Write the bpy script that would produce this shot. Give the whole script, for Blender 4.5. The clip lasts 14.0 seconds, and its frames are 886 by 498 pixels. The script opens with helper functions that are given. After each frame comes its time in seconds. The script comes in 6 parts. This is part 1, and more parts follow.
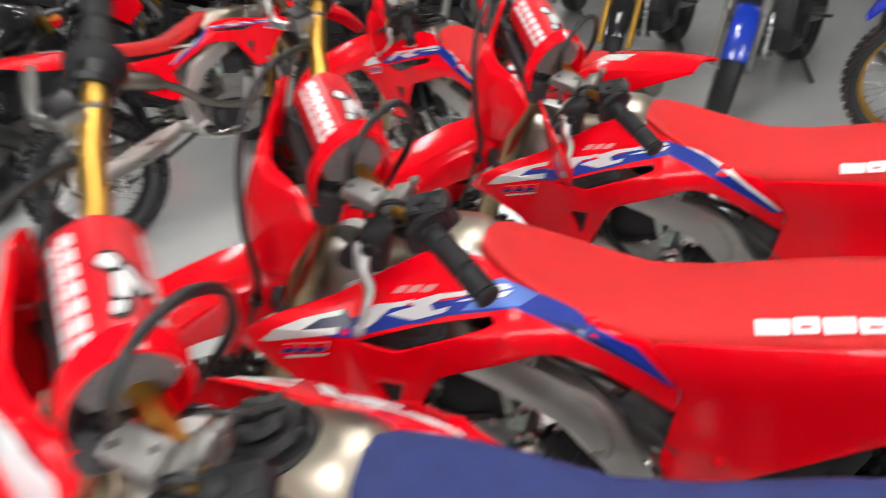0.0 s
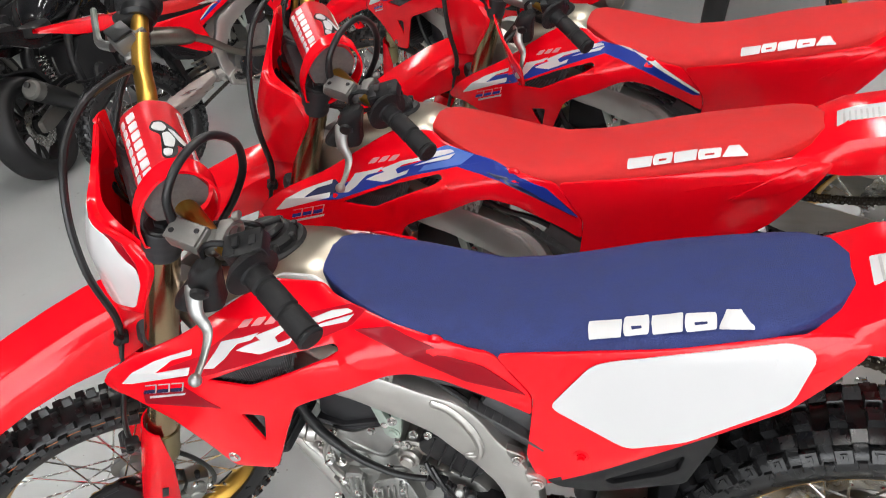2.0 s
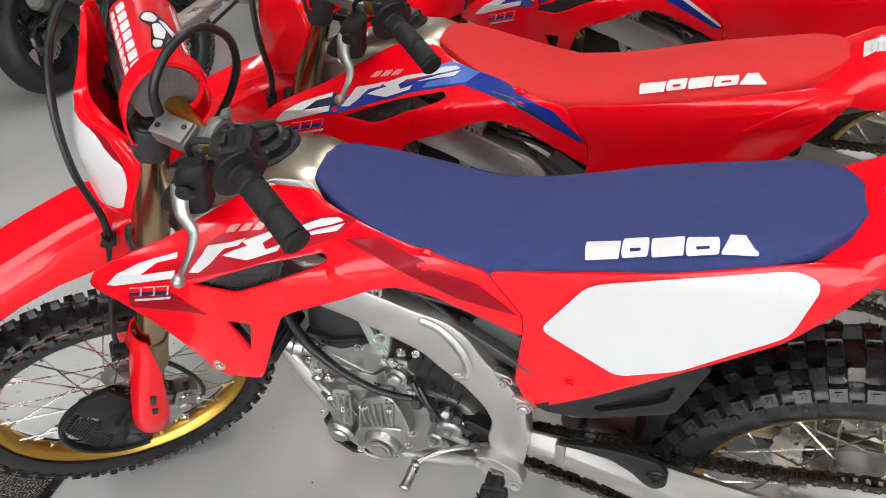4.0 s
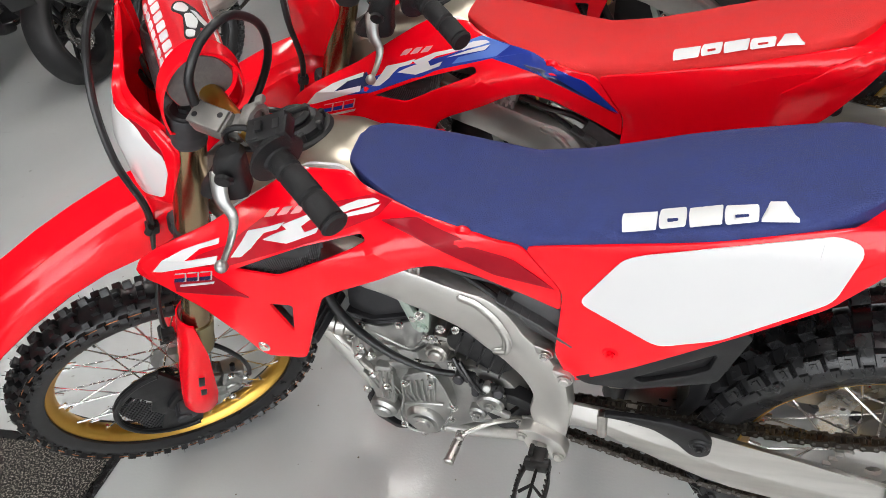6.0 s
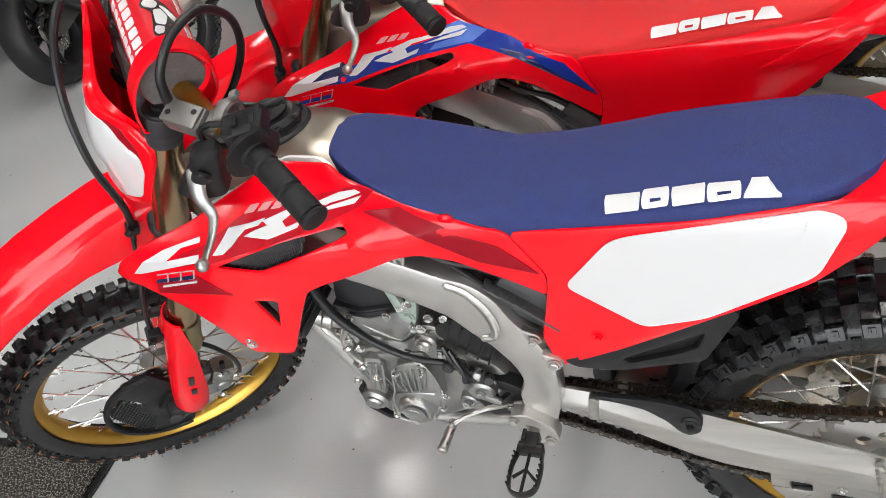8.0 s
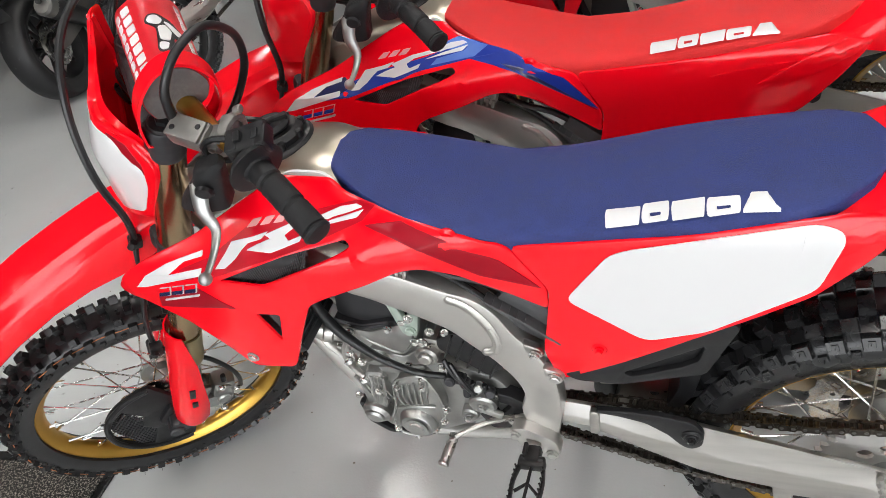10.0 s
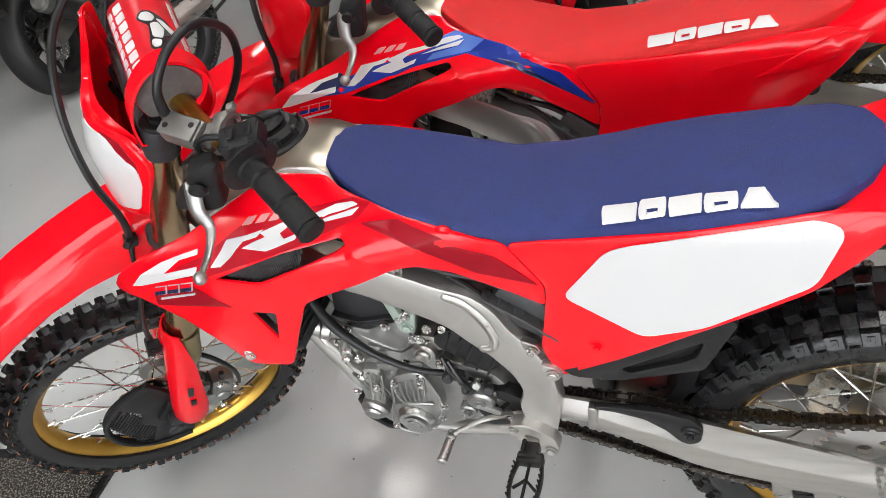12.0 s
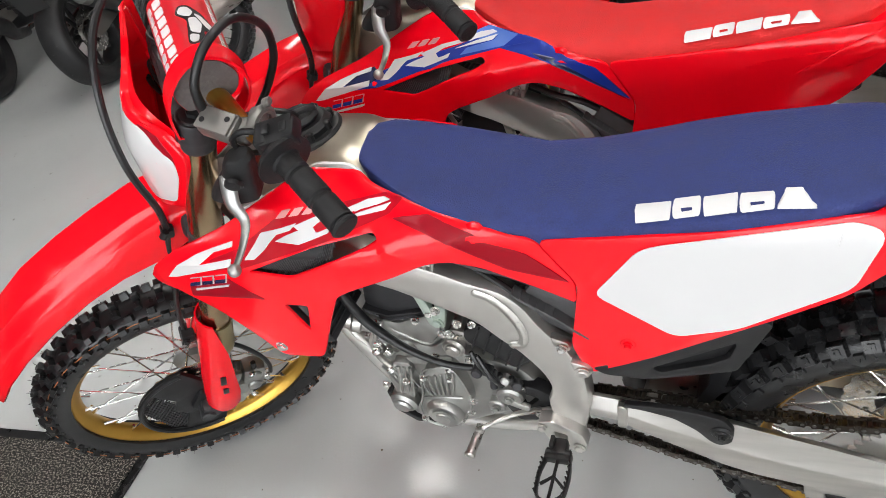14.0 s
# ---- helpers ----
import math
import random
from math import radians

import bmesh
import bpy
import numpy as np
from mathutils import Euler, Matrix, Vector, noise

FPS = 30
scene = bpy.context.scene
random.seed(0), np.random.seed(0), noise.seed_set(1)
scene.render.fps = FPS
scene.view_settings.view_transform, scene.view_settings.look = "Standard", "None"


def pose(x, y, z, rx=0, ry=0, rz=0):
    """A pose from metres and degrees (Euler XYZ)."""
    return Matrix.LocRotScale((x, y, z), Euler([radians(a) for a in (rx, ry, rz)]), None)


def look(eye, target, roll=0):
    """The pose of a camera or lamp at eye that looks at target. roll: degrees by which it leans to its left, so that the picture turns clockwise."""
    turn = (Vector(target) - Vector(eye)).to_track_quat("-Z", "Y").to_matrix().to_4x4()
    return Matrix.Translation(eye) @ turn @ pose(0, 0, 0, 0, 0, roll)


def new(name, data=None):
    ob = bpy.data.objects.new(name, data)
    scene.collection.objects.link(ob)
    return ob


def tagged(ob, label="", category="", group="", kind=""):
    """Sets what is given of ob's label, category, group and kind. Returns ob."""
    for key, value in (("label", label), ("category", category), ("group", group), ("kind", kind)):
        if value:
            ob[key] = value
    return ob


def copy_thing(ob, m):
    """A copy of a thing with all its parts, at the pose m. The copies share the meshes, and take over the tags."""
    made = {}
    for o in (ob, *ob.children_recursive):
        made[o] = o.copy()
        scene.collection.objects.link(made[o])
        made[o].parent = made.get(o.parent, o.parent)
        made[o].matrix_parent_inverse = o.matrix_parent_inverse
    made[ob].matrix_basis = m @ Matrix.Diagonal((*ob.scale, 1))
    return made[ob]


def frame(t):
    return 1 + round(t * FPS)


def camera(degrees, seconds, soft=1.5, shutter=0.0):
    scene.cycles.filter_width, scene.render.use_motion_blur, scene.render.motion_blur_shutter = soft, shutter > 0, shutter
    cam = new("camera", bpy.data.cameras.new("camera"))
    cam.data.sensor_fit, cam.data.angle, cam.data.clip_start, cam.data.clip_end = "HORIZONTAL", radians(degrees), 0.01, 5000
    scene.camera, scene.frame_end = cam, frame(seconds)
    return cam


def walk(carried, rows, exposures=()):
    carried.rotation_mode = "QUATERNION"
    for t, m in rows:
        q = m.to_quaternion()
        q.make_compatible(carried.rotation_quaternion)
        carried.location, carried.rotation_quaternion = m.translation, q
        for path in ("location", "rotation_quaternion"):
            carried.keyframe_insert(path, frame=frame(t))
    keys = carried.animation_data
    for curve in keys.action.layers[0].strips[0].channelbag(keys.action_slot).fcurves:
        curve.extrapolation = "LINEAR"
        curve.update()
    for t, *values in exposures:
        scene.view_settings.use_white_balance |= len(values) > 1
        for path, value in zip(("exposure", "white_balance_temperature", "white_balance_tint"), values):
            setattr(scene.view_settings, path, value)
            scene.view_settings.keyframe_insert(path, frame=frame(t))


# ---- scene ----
cam = camera(61.90, 14.0, soft=0.6, shutter=0.5)
PATH = [
    (0, (0.2631, -0.5567, 1.4644), (-0.2697, 0.9522, 0.6403), -7.68),
    (0.2, (0.2831, -0.6747, 1.5021), (-0.3814, 0.7807, 0.6773), -11.62),
    (0.5, (0.3873, -0.7684, 1.5208), (-0.3842, 0.5511, 0.5702), -14.85),
    (0.7, (0.4327, -0.8094, 1.5008), (-0.3450, 0.4398, 0.4643), -14.50),
    (1, (0.4963, -0.8672, 1.4852), (-0.2741, 0.3772, 0.4374), -14.58),
    (1.5, (0.5079, -0.8820, 1.4831), (-0.1559, 0.4589, 0.4824), -13.56),
    (2, (0.5224, -0.8865, 1.4870), (-0.1141, 0.5272, 0.5726), -13.39),
    (2.5, (0.5190, -0.8997, 1.4543), (-0.0969, 0.5317, 0.5533), -10.79),
    (3, (0.5104, -0.8929, 1.4251), (-0.1048, 0.5177, 0.4913), -9.01),
    (3.5, (0.5192, -0.8823, 1.4217), (-0.0995, 0.4857, 0.4289), -9.38),
    (4, (0.5247, -0.8768, 1.4304), (-0.1214, 0.4550, 0.4062), -11.20),
    (6.5, (0.5264, -0.8792, 1.4384), (-0.1955, 0.3777, 0.3712), -15.78),
    (7, (0.5295, -0.8726, 1.4342), (-0.1820, 0.3803, 0.3554), -16.55),
    (7.5, (0.5324, -0.8629, 1.4317), (-0.1707, 0.3861, 0.3428), -17.34),
    (8, (0.5304, -0.8686, 1.4340), (-0.1681, 0.3826, 0.3448), -17.51),
    (8.5, (0.5284, -0.8763, 1.4365), (-0.1714, 0.3824, 0.3567), -17.40),
    (11, (0.5322, -0.8684, 1.4389), (-0.1667, 0.4044, 0.3752), -17.38),
    (11.5, (0.5322, -0.8664, 1.4388), (-0.1682, 0.4013, 0.3699), -17.59),
    (12, (0.5341, -0.8625, 1.4377), (-0.1668, 0.3976, 0.3603), -17.80),
    (12.5, (0.5343, -0.8616, 1.4366), (-0.1631, 0.3899, 0.3468), -18.01),
    (13, (0.5332, -0.8625, 1.4376), (-0.1712, 0.3798, 0.3419), -18.25),
    (13.5, (0.5341, -0.8625, 1.4385), (-0.2022, 0.3685, 0.3511), -18.38),
    (14, (0.5329, -0.8611, 1.4443), (-0.2333, 0.3623, 0.3690), -18.79),
]
walk(cam, [(t, look(eye, target, roll)) for t, eye, target, roll in PATH], [(0, 0.3), (0.8, 0.1), (2, 0), (14, 0)])

# ---- light ----
world = bpy.data.worlds.new("hall_light")
scene.world = world
world.use_nodes = True
sky = world.node_tree.nodes.new("ShaderNodeTexSky")
sky.sky_type, sky.sun_disc, sky.sun_elevation, sky.sun_rotation = "NISHITA", False, radians(42), radians(160)
bg = world.node_tree.nodes["Background"]
world.node_tree.links.new(sky.outputs[0], bg.inputs[0])
bg.inputs[1].default_value = 0.10
sun = bpy.data.lights.new("sun", "SUN")
sun.energy, sun.angle, sun.color = 1.0, radians(12), (1, 0.96, 0.9)
new("sun", sun).matrix_world = pose(0, -40, 40, 48, 0, -20)


def area(name, x, y, z, sx, sy, watts, rx=0, ry=0, rz=0, tone=(1, 0.97, 0.93)):
    lamp = bpy.data.lights.new(name, "AREA")
    lamp.shape, lamp.size, lamp.size_y, lamp.energy, lamp.color = "RECTANGLE", sx, sy, watts, tone
    ob = new(name, lamp)
    ob.matrix_world = pose(x, y, z, rx, ry, rz)
    return ob


# ---- materials ----
def material(name, color, rough=0.5, metal=0.0, grain=0.0, scale=60.0, vary=0.06, coat=0.0, bump=0.0, bscale=300.0, stretch=None, spec=0.5):
    m = bpy.data.materials.new(name)
    m.use_nodes = True
    nt = m.node_tree
    b = nt.nodes["Principled BSDF"]
    b.inputs["Roughness"].default_value, b.inputs["Metallic"].default_value = rough, metal
    b.inputs["Coat Weight"].default_value, b.inputs["Coat Roughness"].default_value = coat, 0.06
    b.inputs["Specular IOR Level"].default_value = spec
    tc = nt.nodes.new("ShaderNodeTexCoord")
    mp = nt.nodes.new("ShaderNodeMapping")
    nt.links.new(tc.outputs["Object"], mp.inputs[0])
    if stretch:
        mp.inputs["Scale"].default_value = stretch
    n1, n2 = nt.nodes.new("ShaderNodeTexNoise"), nt.nodes.new("ShaderNodeTexNoise")
    n1.inputs["Scale"].default_value, n1.inputs["Detail"].default_value = scale, 4
    n2.inputs["Scale"].default_value = scale / 12
    for n in (n1, n2):
        nt.links.new(mp.outputs[0], n.inputs["Vector"])
    add = nt.nodes.new("ShaderNodeMath")
    add.operation = "ADD"
    nt.links.new(n1.outputs[0], add.inputs[0]), nt.links.new(n2.outputs[0], add.inputs[1])
    rng = nt.nodes.new("ShaderNodeMapRange")
    rng.inputs[1].default_value, rng.inputs[2].default_value = 0.7, 1.3
    rng.inputs[3].default_value, rng.inputs[4].default_value = 1 - vary, 1 + vary
    nt.links.new(add.outputs[0], rng.inputs[0])
    mix = nt.nodes.new("ShaderNodeMix")
    mix.data_type, mix.blend_type = "RGBA", "MULTIPLY"
    mix.inputs[0].default_value = 1
    mix.inputs[6].default_value = (*color, 1)
    nt.links.new(rng.outputs[0], mix.inputs[7])
    nt.links.new(mix.outputs[2], b.inputs["Base Color"])
    r2 = nt.nodes.new("ShaderNodeMapRange")
    r2.inputs[1].default_value, r2.inputs[2].default_value = 0.7, 1.3
    r2.inputs[3].default_value, r2.inputs[4].default_value = max(0.02, rough - grain), min(1, rough + grain)
    nt.links.new(add.outputs[0], r2.inputs[0]), nt.links.new(r2.outputs[0], b.inputs["Roughness"])
    if bump:
        n3 = nt.nodes.new("ShaderNodeTexNoise")
        n3.inputs["Scale"].default_value, n3.inputs["Detail"].default_value = bscale, 3
        nt.links.new(mp.outputs[0], n3.inputs["Vector"])
        bp = nt.nodes.new("ShaderNodeBump")
        bp.inputs["Strength"].default_value, bp.inputs["Distance"].default_value = bump, 0.001
        nt.links.new(n3.outputs[0], bp.inputs["Height"]), nt.links.new(bp.outputs[0], b.inputs["Normal"])
    return m


RED = material("red_plastic", (0.90, 0.0015, 0.011), 0.15, grain=0.03, scale=8, vary=0.03, coat=0.0, spec=0.40)
DARK_RED = material("dark_red_film", (0.30, 0.003, 0.012), 0.3, scale=10, vary=0.1, spec=0.15)
RED_FILM = material("deep_red_film", (0.46, 0.003, 0.013), 0.2, scale=10, vary=0.1, spec=0.35)
WHITE = material("white_film", (0.66, 0.66, 0.665), 0.22, grain=0.02, scale=6, vary=0.008, coat=0.0)
BLUE = material("blue_film", (0.006, 0.028, 0.27), 0.38, scale=10, vary=0.12, spec=0.3)
LIGHT_BLUE = material("light_blue_film", (0.07, 0.16, 0.52), 0.35, scale=10, vary=0.12, coat=0.3)
NAVY = material("navy_film", (0.01, 0.014, 0.07), 0.25, scale=10, vary=0.1, coat=0.3)
SEAT_BLUE = material("navy_seat_vinyl", (0.021, 0.034, 0.140), 0.55, grain=0.08, scale=420, vary=0.17, bump=1.0, bscale=520, spec=0.3)
SEAT_RED = material("red_seat_vinyl", (0.60, 0.016, 0.017), 0.55, grain=0.06, scale=420, vary=0.08, bump=1.0, bscale=520, spec=0.28)
ALU = material("brushed_aluminium", (0.47, 0.455, 0.43), 0.33, 1.0, grain=0.12, scale=34, vary=0.13, bump=0.08, bscale=160, stretch=(.25, 1, 2.2))
ALU_FRAME = material("frame_aluminium", (0.58, 0.565, 0.54), 0.40, 0.9, grain=0.08, scale=25, vary=0.06, bump=0.12, bscale=260)
CAST = material("cast_alloy", (0.40, 0.40, 0.385), 0.40, 0.95, grain=0.1, scale=45, vary=0.14, bump=0.35, bscale=500)
CAST_DARK = material("dark_cast_alloy", (0.032, 0.032, 0.035), 0.45, 0.3, grain=0.1, scale=40, vary=0.15, bump=0.3, bscale=500)
STEEL = material("bright_steel", (0.78, 0.77, 0.75), 0.22, 1.0, grain=0.08, scale=60, vary=0.06)
CHAIN = material("oiled_chain_steel", (0.10, 0.088, 0.076), 0.36, 0.9, grain=0.12, scale=150, vary=0.25)
GOLD = material("gold_anodised", (0.63, 0.37, 0.075), 0.34, 1.0, grain=0.06, scale=20, vary=0.08)
FORK = material("bronze_fork_tube", (0.42, 0.30, 0.18), 0.24, 1.0, grain=0.05, scale=15, vary=0.08)
FORK_LOW = material("olive_fork_tube", (0.36, 0.30, 0.17), 0.30, 1.0, grain=0.05, scale=15, vary=0.08)
TANK = material("titanium_tank", (0.43, 0.385, 0.315), 0.34, 1.0, grain=0.06, scale=14, vary=0.08)
RUBBER = material("tyre_rubber", (0.015, 0.015, 0.016), 0.33, spec=0.42, grain=0.12, scale=30, vary=0.3, bump=0.2, bscale=300)
GRIP = material("grip_rubber", (0.009, 0.009, 0.010), 0.6, spec=0.35, grain=0.1, scale=80, vary=0.2, bump=0.9, bscale=700)
BLACK = material("black_plastic", (0.009, 0.009, 0.010), 0.42, spec=0.35, grain=0.1, scale=40, vary=0.2, bump=0.15, bscale=500)
HOSE = material("black_hose", (0.010, 0.010, 0.011), 0.35, grain=0.08, scale=60, vary=0.2)
GREY = material("grey_alloy_paint", (0.19, 0.185, 0.175), 0.42, 0.6, grain=0.1, scale=40, vary=0.12, bump=0.2, bscale=500)
FOAM = material("grey_foam", (0.14, 0.13, 0.125), 0.85, scale=120, vary=0.2, bump=0.5, bscale=300)
FIN = material("radiator_core", (0.02, 0.02, 0.021), 0.5, 0.3, scale=100, vary=0.2)
PLATE_GREY = material("pale_grey_film", (0.5, 0.5, 0.5), 0.4, scale=60, vary=0.2)


# ---- mesh tools ----
def finish(bm, name, mat, sharp=38, flat=False):
    bmesh.ops.recalc_face_normals(bm, faces=bm.faces)
    me = bpy.data.meshes.new(name)
    bm.to_mesh(me)
    bm.free()
    me.materials.append(mat)
    if not flat:
        me.shade_smooth()
        me.set_sharp_from_angle(angle=radians(sharp))
    return me


def part(name, bm, mat, parent, label="", m=None, sharp=38):
    if m is not None:
        bm.transform(m)
    ob = new(name, finish(bm, name, mat, sharp))
    ob.parent = parent
    if label:
        tagged(ob, label)
    return ob


def merge(*bms):
    out = bmesh.new()
    for b in bms:
        me = bpy.data.meshes.new("tmp")
        b.to_mesh(me)
        b.free()
        out.from_mesh(me)
        bpy.data.meshes.remove(me)
    return out


def mirrored(bm):
    c = bm.copy()
    c.transform(Matrix.Diagonal((1, -1, 1, 1)))
    bmesh.ops.reverse_faces(c, faces=c.faces)
    return c


def smooth_path(pts, n=6):
    pts = [Vector(p) for p in pts]
    out = []
    for i in range(len(pts) - 1):
        a, b, c, d = pts[max(i - 1, 0)], pts[i], pts[i + 1], pts[min(i + 2, len(pts) - 1)]
        for k in range(n):
            t = k / n
            out.append(0.5 * (2 * b + (c - a) * t + (2 * a - 5 * b + 4 * c - d) * t * t + (3 * b - a - 3 * c + d) * t ** 3))
    return out + [pts[-1]]


def skin(rings, caps=True, loop=True):
    bm = bmesh.new()
    vs = [[bm.verts.new(p) for p in r] for r in rings]
    n = len(rings[0])
    for a, b in zip(vs, vs[1:]):
        for i in range(n if loop else n - 1):
            j = (i + 1) % n
            bm.faces.new((a[i], a[j], b[j], b[i]))
    if caps:
        bm.faces.new(vs[0]), bm.faces.new(vs[-1][::-1])
    return bm


def tube(pts, r, n=10, smooth=6, flat=1.0):
    path = smooth_path(pts, smooth) if smooth > 1 else [Vector(p) for p in pts]
    rings, side = [], None
    for i, p in enumerate(path):
        d = (path[min(i + 1, len(path) - 1)] - path[max(i - 1, 0)]).normalized()
        if side is None:
            side = d.cross(Vector((0, 0, 1)) if abs(d.z) < 0.9 else Vector((1, 0, 0)))
        side = (side - d * side.dot(d)).normalized()
        up = side.cross(d)
        rr = r if not isinstance(r, (list, tuple)) else np.interp(i / (len(path) - 1), np.linspace(0, 1, len(r)), r)
        rings.append([p + (side * math.cos(a) + up * math.sin(a) * flat) * rr for a in (2 * math.pi * k / n for k in range(n))])
    return skin(rings)


def rod(a, b, r, n=12, edge=0.0):
    a, b = Vector(a), Vector(b)
    if edge:
        d = (b - a).normalized() * edge
        return tube([a, a + d, b - d, b], [r - edge, r, r, r - edge], n, 1)
    return tube([a, b], r, n, 1)


def box(c, size, rot=(0, 0, 0), edge=0.003):
    bm = bmesh.new()
    bmesh.ops.create_cube(bm, size=1)
    bm.transform(Matrix.Diagonal((*size, 1)))
    if edge:
        bmesh.ops.bevel(bm, geom=bm.edges[:], offset=edge, segments=2, affect="EDGES", profile=0.5)
    bm.transform(pose(*c, *rot))
    return bm


def rounded(pts, r=0.01, n=3):
    out, m = [], len(pts)
    for i in range(m):
        a, b, c = Vector(pts[i - 1]), Vector(pts[i]), Vector(pts[(i + 1) % m])
        u, v = a - b, c - b
        k = min(r, u.length * 0.45, v.length * 0.45)
        p, q = b + u.normalized() * k, b + v.normalized() * k
        for s in range(n + 1):
            t = s / n
            out.append(p * (1 - t) ** 2 + b * 2 * t * (1 - t) + q * t * t)
    return out


def fill2d(loops, cell=0.04):
    """A triangulated flat sheet in (u, v), as a bmesh with z = 0."""
    bm = bmesh.new()
    edges = []
    for lp in loops:
        vs = [bm.verts.new((p[0], p[1], 0)) for p in lp]
        edges += [bm.edges.new((vs[i - 1], vs[i])) for i in range(len(vs))]
    bmesh.ops.triangle_fill(bm, use_beauty=True, use_dissolve=False, edges=edges)
    for _ in range(4):
        long = [e for e in bm.edges if e.calc_length() > cell and not e.is_boundary]
        if not long:
            break
        bmesh.ops.subdivide_edges(bm, edges=long, cuts=1)
        bmesh.ops.triangulate(bm, faces=[f for f in bm.faces if len(f.verts) > 3])
    return bm


def shell(loops, place, thick, cell=0.04, edge=0.0):
    """place(u, v, depth) puts a sheet's point in space; the sheet runs from depth 0 to thick."""
    flat = fill2d(loops, cell)
    bm = bmesh.new()
    flat.verts.index_update()
    top = [bm.verts.new(place(v.co.x, v.co.y, 0)) for v in flat.verts]
    low = [bm.verts.new(place(v.co.x, v.co.y, thick)) for v in flat.verts]
    for f in flat.faces:
        ids = [v.index for v in f.verts]
        bm.faces.new([top[i] for i in ids]), bm.faces.new([low[i] for i in ids[::-1]])
    rim = []
    for e in flat.edges:
        if e.is_boundary:
            i, j = e.verts[0].index, e.verts[1].index
            bm.faces.new((top[i], top[j], low[j], low[i]))
            rim.append((top[i], top[j]))
    flat.free()
    if edge:
        bmesh.ops.recalc_face_normals(bm, faces=bm.faces)
        es = [bm.edges.get(p) for p in rim]
        bmesh.ops.bevel(bm, geom=[e for e in es if e], offset=edge, segments=2, affect="EDGES", profile=0.5)
    return bm


def slab(outline, y0, y1, r=0.008, edge=0.004, holes=()):
    """A plate of the outline in (x, z) between two y, with rounded edges."""
    loops = [rounded(outline, r)] + [rounded(h, r * 0.5) for h in holes]
    return shell(loops, lambda u, v, d: (u, y0 + d, v), y1 - y0, 0.5, edge)


def revolve(profile, n=48, c=(0, 0, 0), closed=True):
    """Turns a profile of (radius, y) about the y axis through c."""
    rings = []
    for k in range(n):
        a = 2 * math.pi * k / n
        rings.append([(c[0] + r * math.cos(a), c[1] + y, c[2] + r * math.sin(a)) for r, y in profile])
    return skin(rings + [rings[0]], caps=False, loop=closed)


def weld(bm, d=1e-5):
    bmesh.ops.remove_doubles(bm, verts=bm.verts, dist=d)
    return bm


def bolt(p, r=0.007, axis="y", h=0.006, side=-1):
    p = Vector(p)
    d = Vector((0, side, 0)) if axis == "y" else Vector((0, 0, 1)) if axis == "z" else Vector((side, 0, 0))
    return merge(tube([p, p + d * h * 0.4], r * 1.35, 14, 1), tube([p, p + d * h, p + d * h * 1.2], [r, r, r * 0.8], 6, 1))


# ---- the motocross bike: x runs from its front to its tail, y to its right, z up ----
LEAN = 3.58
STEER_FOOT, STEER_TILT = Vector((-0.855, 0, 0)), 27.1
UP_FORK = Vector((math.sin(radians(STEER_TILT)), 0, math.cos(radians(STEER_TILT))))
FRONT_AXLE, REAR_AXLE = Vector((-0.741, 0, 0.345)), Vector((0.737, 0, 0.341))


def steered(degrees):
    return Matrix.Translation(STEER_FOOT) @ Matrix.Rotation(radians(degrees), 4, UP_FORK) @ Matrix.Translation(-STEER_FOOT)


def half_width(x, z):
    return float(np.interp(x, [-.46, -.38, -.2, -.05, .05, .15, .25, .4, .6, .72], [.165, .19, .197, .178, .150, .126, .110, .114, .114, .104])) - max(0, z - .885) * float(np.interp(x, [-.1, .05, .2], [1.0, .85, .42]))


def body_side(off):
    return lambda u, v, d: (u, -half_width(u, v) - off + d, v)


SEAT_X = [-.030, -.008, .034, .08, .14, .2, .28, .36, .46, .56, .605, .64, .66]
SEAT_EDGE_Y = [.056, .077, .098, .110, .114, .111, .108, .108, .109, .101, .087, .062, .030]
SEAT_EDGE_Z = [.968, .968, .947, .926, .902, .877, .875, .883, .896, .911, .925, .934, .934]
SEAT_TOP_Z = [.979, .974, .955, .935, .914, .902, .902, .909, .921, .931, .936, .938, .936]


def seat_ring(x):
    ey, ez, tz = (float(np.interp(x, SEAT_X, k)) for k in (SEAT_EDGE_Y, SEAT_EDGE_Z, SEAT_TOP_Z))
    h = tz - ez
    half = [(ey * 0.98, ez - 0.030), (ey, ez), (ey * 0.99, ez + h * 0.22), (ey * 0.95, ez + h * 0.46), (ey * 0.87, ez + h * 0.70), (ey * 0.74, ez + h * 0.86), (ey * 0.55, ez + h * 0.95), (ey * 0.3, tz)]
    k = float(np.interp(x, [0, .2, .4], [.62, .80, 1]))
    return [(-y, z) for y, z in half] + [(0, tz + 0.001 * k)] + [(y * k, z - .006 * (1 - k)) for y, z in half[::-1]]


def seat_side(off):
    def place(u, v, d):
        ring = seat_ring(u)[:7]
        y = float(np.interp(v, [p[1] for p in ring], [p[0] for p in ring]))
        return (u, y - off + d, v)
    return place


def far_side(bm):
    """Right-hand bodywork, pressed lower beside tank and seat to fit the camera's view."""
    bm = mirrored(bm)
    for v in bm.verts:
        if v.co.z > .87:
            v.co.z = .87 + (v.co.z - .87) * .52
        v.co.z -= .045 * min(1, max(0, (v.co.x - .02) / .1)) * max(0, (v.co.z - .72) / .15)
    return bm


